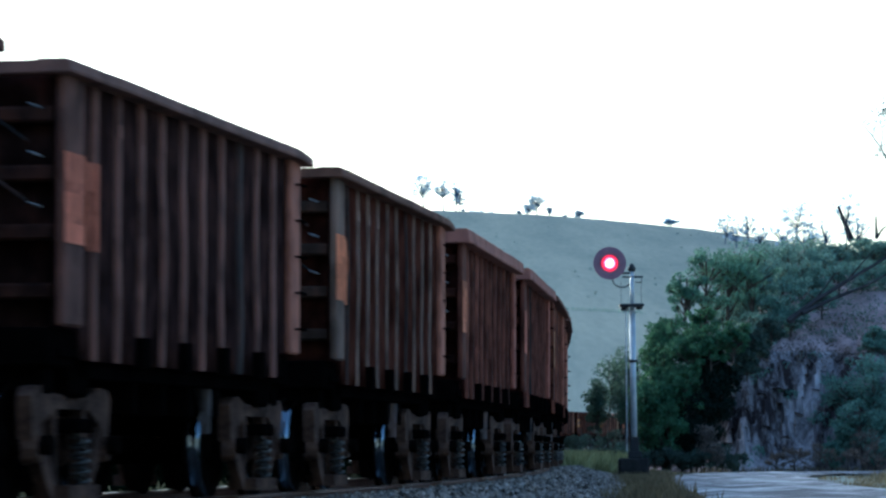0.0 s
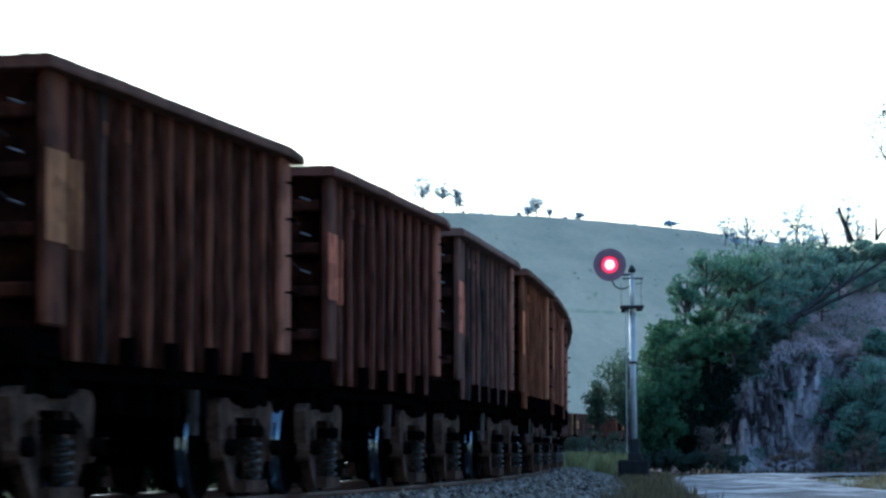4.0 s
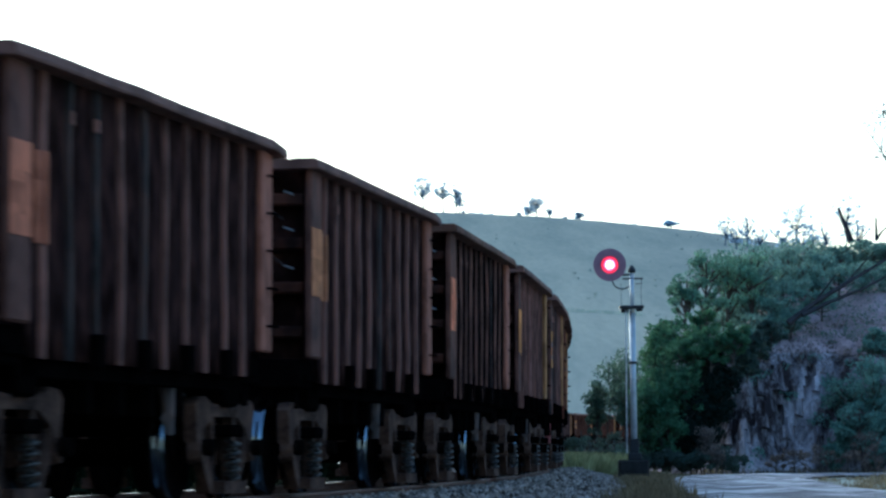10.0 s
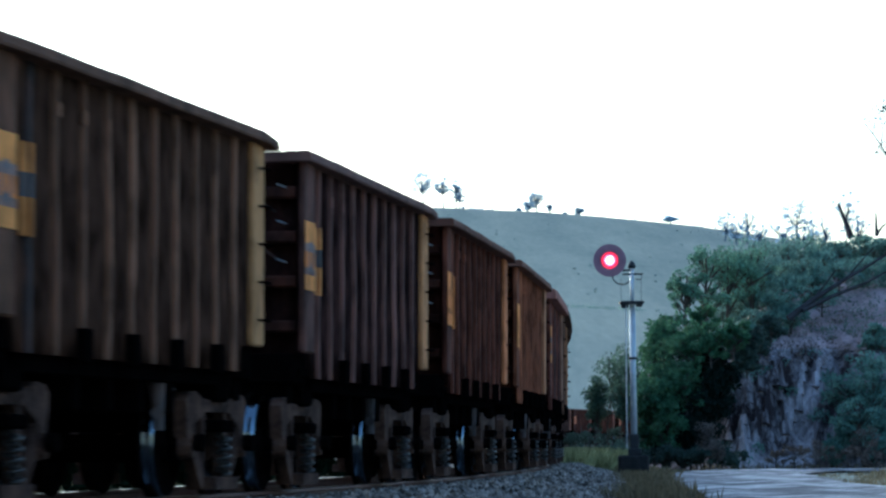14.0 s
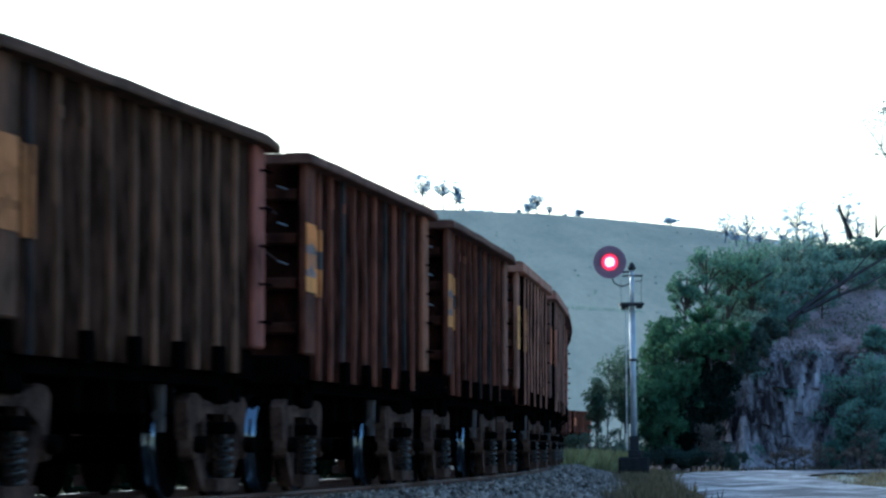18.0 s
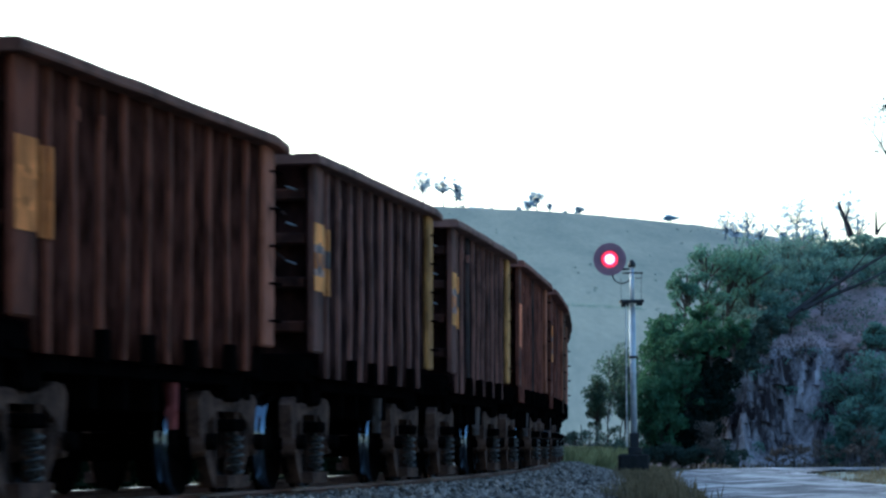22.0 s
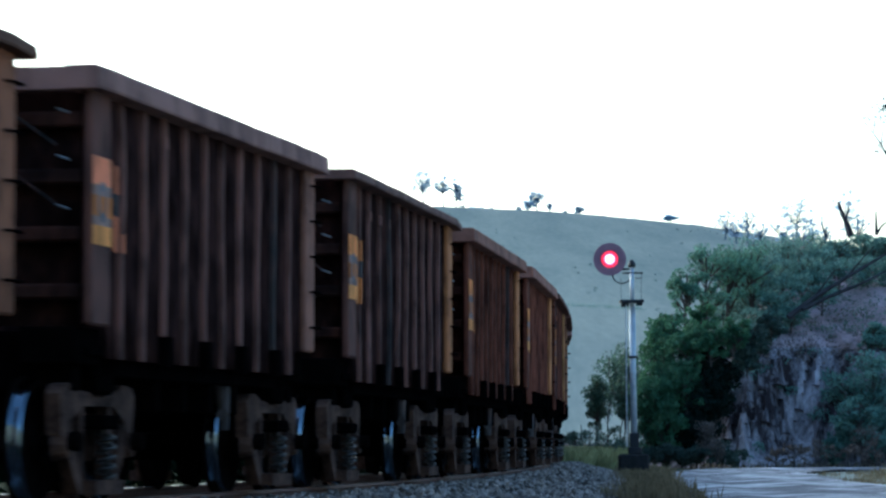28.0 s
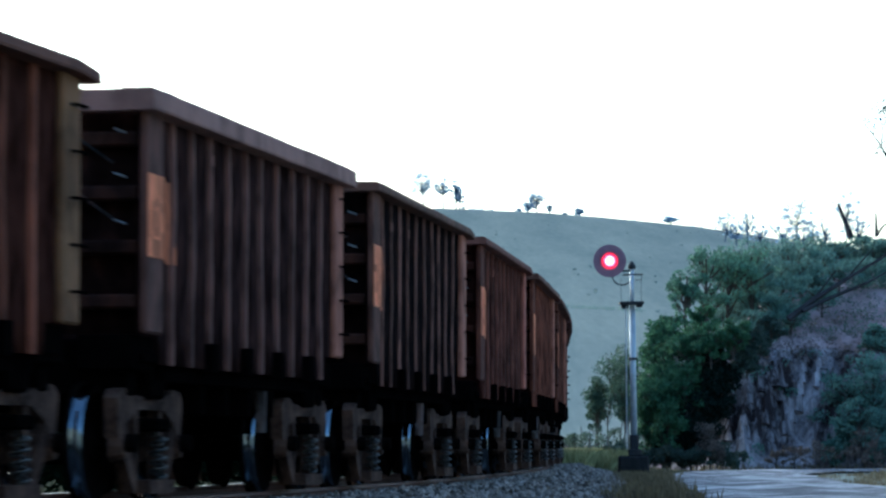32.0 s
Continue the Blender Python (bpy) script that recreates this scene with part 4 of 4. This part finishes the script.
def wheelset_mesh():
    pieces = []
    for s in (-1, 1):
        y = 0.80 * s
        prof = [(0.06, 0.075), (0.16, 0.07), (0.17, 0.03), (WHEEL - 0.08, 0.02), (WHEEL - 0.06, 0.06), (WHEEL - 0.006, 0.07), (WHEEL - 0.003, 0.025), (WHEEL, -0.03), (WHEEL + 0.028, -0.05), (WHEEL + 0.02, -0.075), (WHEEL - 0.07, -0.07), (WHEEL - 0.08, -0.02), (0.16, -0.03), (0.06, -0.08)]
        n = 26
        v = [(r * math.cos(k * math.tau / n), y + s * w, r * math.sin(k * math.tau / n)) for k in range(n) for r, w in prof]
        m = len(prof)
        f = [(k * m + i, ((k + 1) % n) * m + i, ((k + 1) % n) * m + i + 1, k * m + i + 1) for k in range(n) for i in range(m - 1)]
        pieces.append((v, f if s > 0 else [tuple(reversed(q)) for q in f]))
    pieces.append(tube([(0, -1.2, 0), (0, 1.2, 0)], 0.075, 10))
    me = raw(*join(*pieces), STEEL)
    me.materials.append(TREAD)
    for p in me.polygons:
        c = p.center
        if 0.70 < c.y < 0.86 and WHEEL - 0.012 < math.hypot(c.x, c.z) < WHEEL + 0.004:
            p.material_index, p.use_smooth = 1, True
    return me


MESH_FRAME, MESH_WHEELS = side_frame_mesh(), wheelset_mesh()
MESH_SPRING = raw(*join(coil(0.064, 0.015, 0.18, 0.56), coil(0.034, 0.009, 0.18, 0.56, 7)), SPRING, True)
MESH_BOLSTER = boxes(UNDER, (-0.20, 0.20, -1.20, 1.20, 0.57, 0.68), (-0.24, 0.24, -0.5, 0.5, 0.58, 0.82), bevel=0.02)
MESH_SHOE = raw(*join(prism([(-0.06, -0.14), (0.05, -0.18), (0.05, 0.2), (-0.02, 0.2)], "y", -0.06, 0.06)), BOGIE)


def make_bogie(parent, x):
    b = part("bogie", MESH_BOLSTER, parent, "rusty cast three-piece bogie", pose(x, 0, 0))
    for s in (-1, 1):
        part("side_frame", MESH_FRAME, b, m=pose(0, 1.01 * s, 0, 0, 0, 0 if s > 0 else 180))
        part("spring", MESH_SPRING, b, "steel coil spring", pose(-0.05, 1.13 * s, 0))
    for dx in (-0.89, 0.89):
        part("wheelset", MESH_WHEELS, b, "dark steel wheels on an axle", pose(dx, 0, WHEEL))
    for dx, turn in ((-0.40, 0), (0.40, 180)):
        part("brake_shoe", MESH_SHOE, b, m=pose(dx, 0.86, 0.5, 0, 0, turn))


def make_wagon(ribs, rib_wide, rib_deep, rim_high, rim_out, droop=0.0):
    w = thing("ore_wagon", label="ore wagon", category="wagon", group="wagons of the ore train")
    x1, sheet = LB / 2 - 0.15, HALF - 0.05
    low, raised, wedge = FLOOR, FLOOR + 0.24, 0.66
    for s in (-1, 1):
        part("side_sheet", raw(*side_sheet(x1, low, raised, wedge, sheet, s), SHEET, True), w)
        for k in range(ribs):
            x = -x1 + 0.62 + (2 * x1 - 1.24) * (k + 0.5) / ribs
            pocket = k % 2 and k < ribs - 1
            z0 = low + (0.22 if pocket else 0.0)
            if ribs < 9:      # a flange on a web, which is coloured black to carry its shade
                part("rib", raw(*hat(x, rib_wide, sheet + rib_deep - 0.02, 0.02, z0, TOP - 0.06, s), PAINT), w)
                part("rib_web", boxes(UNDER, (x - 0.012, x + 0.05, min(s * (sheet - 0.01), s * (sheet + rib_deep - 0.02)), max(s * (sheet - 0.01), s * (sheet + rib_deep - 0.02)), z0, TOP - 0.06)), w)
            else:
                part("rib", raw(*hat(x, rib_wide, sheet, rib_deep, z0, TOP - 0.06, s), PAINT), w)
            if pocket:
                part("dump_pocket", boxes(UNDER, (x - 0.085, x + 0.085, min(s * (sheet - 0.01), s * (sheet + 0.085)), max(s * (sheet - 0.01), s * (sheet + 0.085)), FLOOR - 0.04, z0), bevel=0.008), w, "black pocket")
        for e in (-1, 1):
            bm, wide = bmesh.new(), 0.53 if e > 0 else 0.41
            box(bm, min(e * x1, e * (x1 - wide)), max(e * x1, e * (x1 - wide)), min(s * (sheet - 0.01), s * (HALF + 0.012)), max(s * (sheet - 0.01), s * (HALF + 0.012)), raised, TOP - 0.06, bevel=0.02)
            part("corner_post", mesh_of(bm, PAINT), w)
        part("side_sill", boxes(UNDER, (-x1 + wedge, x1 - wedge, min(s * 1.06, s * 1.15), max(s * 1.06, s * 1.15), 0.98, FLOOR + 0.02), bevel=0.015), w, "black side sill")
        for e in (-1, 1):
            a, b = sorted((e * (x1 - 0.02), e * (x1 - 0.68)))
            part("end_step", boxes(UNDER, (a, b, min(s * 0.7, s * 1.17), max(s * 0.7, s * 1.17), 1.06, raised - 0.01), bevel=0.02), w, "black end platform")
    o, i = HALF + rim_out, HALF - 0.16
    xo = LB / 2 + 0.03
    part("top_rim", rim_mesh(o, i, xo, rim_high, droop), w, "heavy top rim worn by the tippler")
    for e in (-1, 1):
        x = e * (x1 - 0.18)
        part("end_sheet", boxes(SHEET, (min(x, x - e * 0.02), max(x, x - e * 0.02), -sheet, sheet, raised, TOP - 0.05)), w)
        for z in (1.62, 2.06, 2.50, 2.94):
            part("end_beam", boxes(PAINT, (min(x, x + e * 0.15), max(x, x + e * 0.15), -sheet + 0.05, sheet - 0.02, z - 0.06, z + 0.06), bevel=0.02), w)
        for z in (2.29, 2.74):
            part("end_brace", raw(*tube([(x + e * 0.19, 1.0, z), (x + e * 0.19, 0.6, z + 0.28)], 0.014, 5), PAINT), w)
        for z in (2.28, 2.66, 3.02):
            part("grab_iron", raw(*tube([(x + e * 0.12, 1.0, z), (x + e * 0.15, 1.0, z), (x + e * 0.15, 1.09, z - 0.03), (x + e * 0.12, 1.09, z - 0.03)], 0.010, 4), WHITE), w, "pale worn grab iron")
        for z in (1.60, 1.95, 2.30, 2.65, 3.0):
            part("ladder_rung", raw(*tube([(e * (x1 - 0.02), HALF + 0.02, z), (e * (x1 - 0.02), HALF + 0.075, z), (e * (x1 - 0.26), HALF + 0.075, z), (e * (x1 - 0.26), HALF + 0.02, z)], 0.012, 4), UNDER), w) if e < 0 else None
        part("coupler", boxes(UNDER, (min(e * 3.9, e * 4.78), max(e * 3.9, e * 4.78), -0.10, 0.10, 0.80, 1.00), (min(e * 4.45, e * 4.8), max(e * 4.45, e * 4.8), -0.17, 0.15, 0.74, 1.06), bevel=0.03), w, "dark knuckle coupler")
        part("brake_hose", raw(*tube([(e * 4.2, 0.35, 0.80), (e * 4.45, 0.38, 0.58), (e * 4.7, 0.30, 0.50), (e * 4.8, 0.2, 0.56)], 0.025, 5), UNDER), w)
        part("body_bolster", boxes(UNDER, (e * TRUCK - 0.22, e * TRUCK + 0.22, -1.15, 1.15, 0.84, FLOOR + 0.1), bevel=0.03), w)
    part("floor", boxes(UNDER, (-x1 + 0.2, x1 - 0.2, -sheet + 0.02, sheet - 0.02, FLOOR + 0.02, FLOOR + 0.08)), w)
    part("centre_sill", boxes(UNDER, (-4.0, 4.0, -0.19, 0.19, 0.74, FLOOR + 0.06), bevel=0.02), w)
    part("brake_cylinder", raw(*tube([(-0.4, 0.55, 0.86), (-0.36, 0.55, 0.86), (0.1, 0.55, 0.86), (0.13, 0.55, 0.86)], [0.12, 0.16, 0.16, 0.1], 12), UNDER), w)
    # Reservoir, bearers and beams added to block light passing under the floor.
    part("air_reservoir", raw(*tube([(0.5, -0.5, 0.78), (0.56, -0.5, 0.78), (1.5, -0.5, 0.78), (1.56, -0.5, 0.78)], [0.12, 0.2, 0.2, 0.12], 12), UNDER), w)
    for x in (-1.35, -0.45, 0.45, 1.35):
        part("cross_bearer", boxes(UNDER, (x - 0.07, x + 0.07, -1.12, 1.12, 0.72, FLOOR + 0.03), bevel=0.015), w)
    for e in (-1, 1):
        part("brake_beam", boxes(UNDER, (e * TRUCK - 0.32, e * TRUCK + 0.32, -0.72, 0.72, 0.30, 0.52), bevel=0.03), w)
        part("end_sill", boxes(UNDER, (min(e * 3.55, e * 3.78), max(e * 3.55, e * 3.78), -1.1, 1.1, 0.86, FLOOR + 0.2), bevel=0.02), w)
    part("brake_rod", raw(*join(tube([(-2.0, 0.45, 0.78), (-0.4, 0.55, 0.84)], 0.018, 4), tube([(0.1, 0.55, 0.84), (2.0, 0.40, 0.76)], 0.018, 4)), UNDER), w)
    y = HALF + 0.015
    a, b = x1 - 0.52, x1 - 0.01
    for n, z0, z1 in (("marking_panel", 2.44, 2.66), ("marking_band", 2.36, 2.44), ("marking_middle", 2.20, 2.36), ("marking_band", 2.13, 2.20), ("marking_foot", 1.98, 2.13)):
        part(n, boxes(MARK, (a, b, y, y + 0.004, z0, z1)), w, "faded painted block")
    first = x1 - 0.62 - (2 * x1 - 1.24) * 0.5 / ribs
    face = sheet + rib_deep
    for n, z0, z1 in (("marking_patch", 2.42, 2.64), ("patch_band", 2.24, 2.42), ("marking_patch", 1.96, 2.24)):
        part(n, boxes(MARK, (first - rib_wide * 0.36, first + rib_wide * 0.36, face - 0.03, face + 0.006, z0, z1), (first + rib_wide * 0.5, first + 0.17, sheet - 0.02, sheet + 0.018, z0, z1)), w, "faded painted block")
    ring = [(x1 - 0.27 + r * math.cos(t), y + 0.004 + d, 2.31 + r * 1.15 * math.sin(t)) for d in (0, 0.003) for r in (0.08, 0.14) for t in np.linspace(0, math.tau, 17)[:-1]]
    part("emblem", raw(ring, [(32 + k, 32 + (k + 1) % 16, 48 + (k + 1) % 16, 48 + k) for k in range(16)], MARK), w, "faded painted ring")
    for k in range(5 if ribs > 9 else 0):
        x, wide = first - 0.662 * (1 + k // 2) + (-0.02 if k % 2 else 0.025), 0.03
        part("number_bar", boxes(MARK, (x - wide / 2, x + wide / 2, face - 0.03, face + 0.004, 2.90, 3.00)), w, "faded pale number mark")
    part("brake_valve", raw(*join(tube([(-1.15, 1.02, 1.10), (-1.15, 1.04, 0.98), (-1.17, 1.05, 0.80), (-1.17, 1.05, 0.58)], [0.06, 0.075, 0.055, 0.05], 8),
                                  tube([(-1.55, 1.0, 0.93), (-1.5, 1.03, 0.93), (-1.36, 1.03, 0.93), (-1.31, 1.0, 0.93)], [0.03, 0.07, 0.07, 0.03], 8),
                                  tube([(-1.3, 1.0, 0.74), (-1.1, 1.06, 0.72)], [0.04, 0.06], 6)), PAINT), w, "brake valve hanging at the sill")
    for e in (-1, 1):
        make_bogie(w, e * TRUCK)
    return w


# looks of the wagons, from the head of the train to its tail: sheet, ribs, front panel, rear post, rim, mark, build
# Sheets are kept darker than ribs; recess shade is part of their colours.
BROWN, DARK, RED, OLIVE, TEAL, BLACKISH = ((0.044, 0.0175, 0.0125), (0.029, 0.016, 0.0145), (0.038, 0.0135, 0.0105), (0.054, 0.030, 0.020),
                                           (0.0095, 0.0118, 0.013), (0.009, 0.007, 0.007))
SALMON, ORANGE, YELLOW, CREAM = (0.84, 0.27, 0.13), (0.88, 0.31, 0.085), (0.88, 0.36, 0.10), (0.60, 0.38, 0.22)
LOOKS = {"brown": (BROWN, (0.162, 0.054, 0.032), SALMON, (0.44, 0.165, 0.105), (0.30, 0.14, 0.10)),
         "dark": (DARK, (0.155, 0.076, 0.060), SALMON, (0.38, 0.155, 0.105), (0.34, 0.185, 0.15)),
         "red": (RED, (0.140, 0.050, 0.034), SALMON, (0.44, 0.15, 0.10), (0.34, 0.145, 0.11)),
         "olive": (OLIVE, (0.180, 0.092, 0.054), ORANGE, (0.46, 0.19, 0.10), (0.27, 0.14, 0.09)),
         "teal": (TEAL, (0.118, 0.078, 0.055), SALMON, (0.40, 0.18, 0.115), (0.25, 0.14, 0.10)),
         "umber": ((0.165, 0.060, 0.040), (0.27, 0.125, 0.082), (0.82, 0.38, 0.12), (0.50, 0.25, 0.12), (0.38, 0.18, 0.12)),
         "black": ((0.004, 0.0032, 0.0032), (0.20, 0.105, 0.075), SALMON, (0.44, 0.21, 0.12), (0.36, 0.17, 0.12)),
         "black2": (BLACKISH, (0.162, 0.078, 0.058), SALMON, (0.44, 0.18, 0.12), (0.27, 0.14, 0.10)),
         "ribbed": ((0.062, 0.022, 0.015), (0.25, 0.165, 0.125), SALMON, (0.50, 0.20, 0.13), (0.34, 0.17, 0.12)),
         "rust": ((0.065, 0.022, 0.010), (0.221, 0.076, 0.036), ORANGE, (0.50, 0.19, 0.10), (0.31, 0.145, 0.10))}
WORDS = {"brown": "rust brown ribbed steel ore wagon with a faded front panel", "dark": "dark grimy brown ribbed steel ore wagon",
         "red": "reddish brown ribbed steel ore wagon", "olive": "olive brown ribbed steel ore wagon with ochre streaks",
         "teal": "dark blue green ore wagon with pale ribs", "umber": "dark umber ore wagon with few deep ribs", "black": "black ore wagon with few pale brown ribs",
         "ribbed": "red brown ore wagon with slim pale dusty ribs",
         "black2": "black ore wagon with worn pale brown ribs",
         "rust": "orange rusted ribbed steel ore wagon"}
# from the first wagon: look, then y for a yellow rear post and panel, o for an orange rear post, t for a tall rim
ORDER = ("red brown red dark ribbed red,t red,t brown brown brown red dark rust brown brown brown teal olive,t dark dark black2 dark,y dark,y,v brown,p,o olive,p,o "
         "dark,y brown,o rust,o red,t,o olive,o olive,o brown,o brown,p,o umber,t black,t red brown,o,v dark,y dark,y red red,o teal teal rust,o "
         "olive,p dark,t dark,o brown,t,o brown,t,o brown,o brown,o dark,t black2 red brown brown red brown red brown").split()
FIRST = -3
PITCH = 9.6


# small surges of the train about its steady running: seconds, metres
SURGE = ((0, -0.16), (3, -0.17), (4.5, -0.05), (6, 0.03), (7, -0.19), (8, -0.2), (9, -0.02), (10, 0.01), (11, -0.03), (12, 0.03), (13, 0.06), (14, 0.0),
         (17, -0.12), (18, -0.06), (19, -0.21), (20, -0.18), (21, -0.19), (22, -0.23), (23, 0.11), (24, 0.07), (25, -0.04), (28, -0.07), (29, 0.01), (30, 0.06),
         (31, -0.04), (32, 0.01))


def spot_on_line(j, t):
    """How far along the track the middle of the wagon j is at t seconds; the train slows a little."""
    surge = float(np.interp(t, [k[0] for k in SURGE], [k[1] for k in SURGE]))
    return -1.5017e-05 * t ** 4 + 0.00111555 * t ** 3 - 0.0158655 * t * t - 14.47946 * t + 394.98 - 403.2 + PITCH * j + surge


# colours of the rear posts that differ, and the wagons whose front panel carries a banded emblem, by place in the train
REAR = {18: (0.54, 0.27, 0.11), 19: (0.54, 0.27, 0.11), 20: (0.60, 0.27, 0.12), 21: (0.68, 0.36, 0.15), 24: (0.60, 0.27, 0.13), 25: (0.40, 0.21, 0.13), 26: (0.58, 0.26, 0.12),
        27: (0.48, 0.165, 0.12), 28: (0.43, 0.175, 0.10), 29: (0.40, 0.19, 0.13), 30: (0.36, 0.22, 0.12), 31: (0.15, 0.08, 0.06), 32: (0.38, 0.155, 0.11), 33: (0.43, 0.165, 0.10),
        34: (0.64, 0.33, 0.11), 35: (0.64, 0.33, 0.11), 36: (0.38, 0.14, 0.08), 37: (0.34, 0.125, 0.07), 41: (0.40, 0.17, 0.09), 42: (0.40, 0.19, 0.13), 43: (0.62, 0.25, 0.10),
        44: (0.74, 0.30, 0.12), 45: (0.72, 0.30, 0.11), 46: (0.62, 0.30, 0.11), 47: (0.34, 0.18, 0.09)}
BANDED = {19, 20, 21, 22, 25, 28, 29, 34, 35, 37, 41, 42, 43, 44, 45, 46, 47}
DULL = (0.46, 0.165, 0.10)


def paint(w, j, look_, flags, rng):
    """Colour the parts of a wagon."""
    sheet, rib, panel, rear, rim = LOOKS[look_]
    if "y" in flags:
        panel, rear = YELLOW, (0.72, 0.34, 0.14)
    if "o" in flags:
        panel, rear = ORANGE, (0.78, 0.28, 0.11)
    if "p" in flags:
        panel = YELLOW
    rear = tuple(0.82 * k for k in REAR[j]) if j in REAR else rear
    bold = j in BANDED
    if j in (26, 27, 38, 39) or j < 17:
        panel = tuple(a + (b - a) * rng.uniform(0.1, 0.75) for a, b in zip(DULL, panel))
    if j in (38, 39):
        panel = tuple(0.5 * k for k in panel)
    if "t" not in flags:
        rim = tuple(0.55 * k for k in rim)
    mid, foot, band, side = panel, panel, panel, tuple(0.8 * k for k in panel)
    if bold:
        mid, band = tuple(0.8 * k for k in ORANGE), (0.38, 0.24, 0.19)
        foot = YELLOW
    v = rng.uniform(0.85, 1.15)
    valve = (0.30, 0.085, 0.085) if "v" in flags else (0.14, 0.12, 0.115)
    for o in w.children:
        n = o.name.split(".")[0]
        # end sheets and beams are dimmed in colour for the shade there
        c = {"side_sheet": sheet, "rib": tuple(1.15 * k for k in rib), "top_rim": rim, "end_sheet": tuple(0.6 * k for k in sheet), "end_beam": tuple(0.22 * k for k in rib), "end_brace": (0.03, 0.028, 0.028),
             "marking_panel": panel, "marking_middle": mid, "marking_foot": foot, "marking_band": band, "marking_patch": side, "number_bar": tuple(1.9 * k for k in rib), "patch_band": (0.11, 0.10, 0.10) if bold else side,
             "emblem": (0.22, 0.185, 0.185) if bold else tuple(0.85 * k for k in panel),
             "brake_valve": valve}.get(n)
        if n == "corner_post":
            xs = [p[0] for p in o.bound_box]
            c = rear if sum(xs) < 0 else tuple((1.3 if look_ == "umber" else 0.9) * k for k in rib)
        if c:
            k = v
            if n == "rib":
                chance = rng.random()
                k *= rng.uniform(0.78, 1.2) * (1.5 if chance > 0.93 else 1.0)
                if chance < 0.10 and look_ not in ("umber", "black"):      # an older grey coat shows
                    c = (0.048, 0.040, 0.038)
            o.color = (*(min(0.9, a * k) for a in c), 1)


def make_train():
    rng = random.Random(5)
    global BEND
    plain = make_wagon(10, 0.115, 0.036, 0.10, 0.13, 0.035)
    BEND = 31.0
    tall = make_wagon(10, 0.12, 0.038, 0.18, 0.13)
    BEND = 57.0
    few = make_wagon(8, 0.15, 0.13, 0.16, 0.13)
    BEND = 83.0
    dented = make_wagon(10, 0.125, 0.034, 0.10, 0.12, 0.03)
    BEND = 101.0
    slim = make_wagon(10, 0.07, 0.024, 0.10, 0.12, 0.03)
    made, used = [], set()
    for i, word in enumerate(ORDER):
        look_, *flags = word.split(",")
        kind = few if look_ in ("black", "umber") else slim if look_ in ("teal", "black2", "ribbed") else (tall if "t" in flags else (dented if i % 2 else plain))
        j = FIRST + i
        m = on_track(spot_on_line(j, 0))
        if kind in used:
            w = copy_thing(kind, m)
        else:
            w = kind
            used.add(kind)
            w.matrix_basis = m
        text = WORDS[look_]
        if "y" in flags:
            text = "ore wagon with yellow panel and rear post, " + look_.strip("2") + " sides"
        elif "o" in flags:
            text = look_ + " coloured ribbed ore wagon with orange rear post"
        tagged(w, text)
        made.append((j, w, look_, flags))
    for j, w, look_, flags in made:
        paint(w, j, look_, flags, rng)
    return made


TRAIN = make_train()


def motions():
    times = [k * 0.5 for k in range(65)]
    for j, w, _, _ in TRAIN:
        walk(w, [(t, on_track(spot_on_line(j, t))) for t in times])
    # wheels turn with the way covered; all axles that sit alike on their bogies share one set of keys
    spins = {}
    rolled = [(k / FPS, (spot_on_line(0, 0) - spot_on_line(0, k / FPS)) / WHEEL) for k in range(32 * FPS + 1)]
    for j, w, _, _ in TRAIN:
        for b in w.children:
            for a in b.children:
                if a.name.split(".")[0] != "wheelset":
                    continue
                key = round(a.matrix_basis.translation.x, 2)
                if key not in spins:
                    at = a.matrix_basis.translation.copy()
                    walk(a, [(t, Matrix.Translation(at) @ Matrix.Rotation(r, 4, "Y")) for t, r in rolled])
                    spins[key] = a.animation_data
                else:
                    d = a.animation_data_create()
                    a.rotation_mode = "QUATERNION"
                    d.action = spins[key].action
                    d.action_slot = spins[key].action_slot


motions()
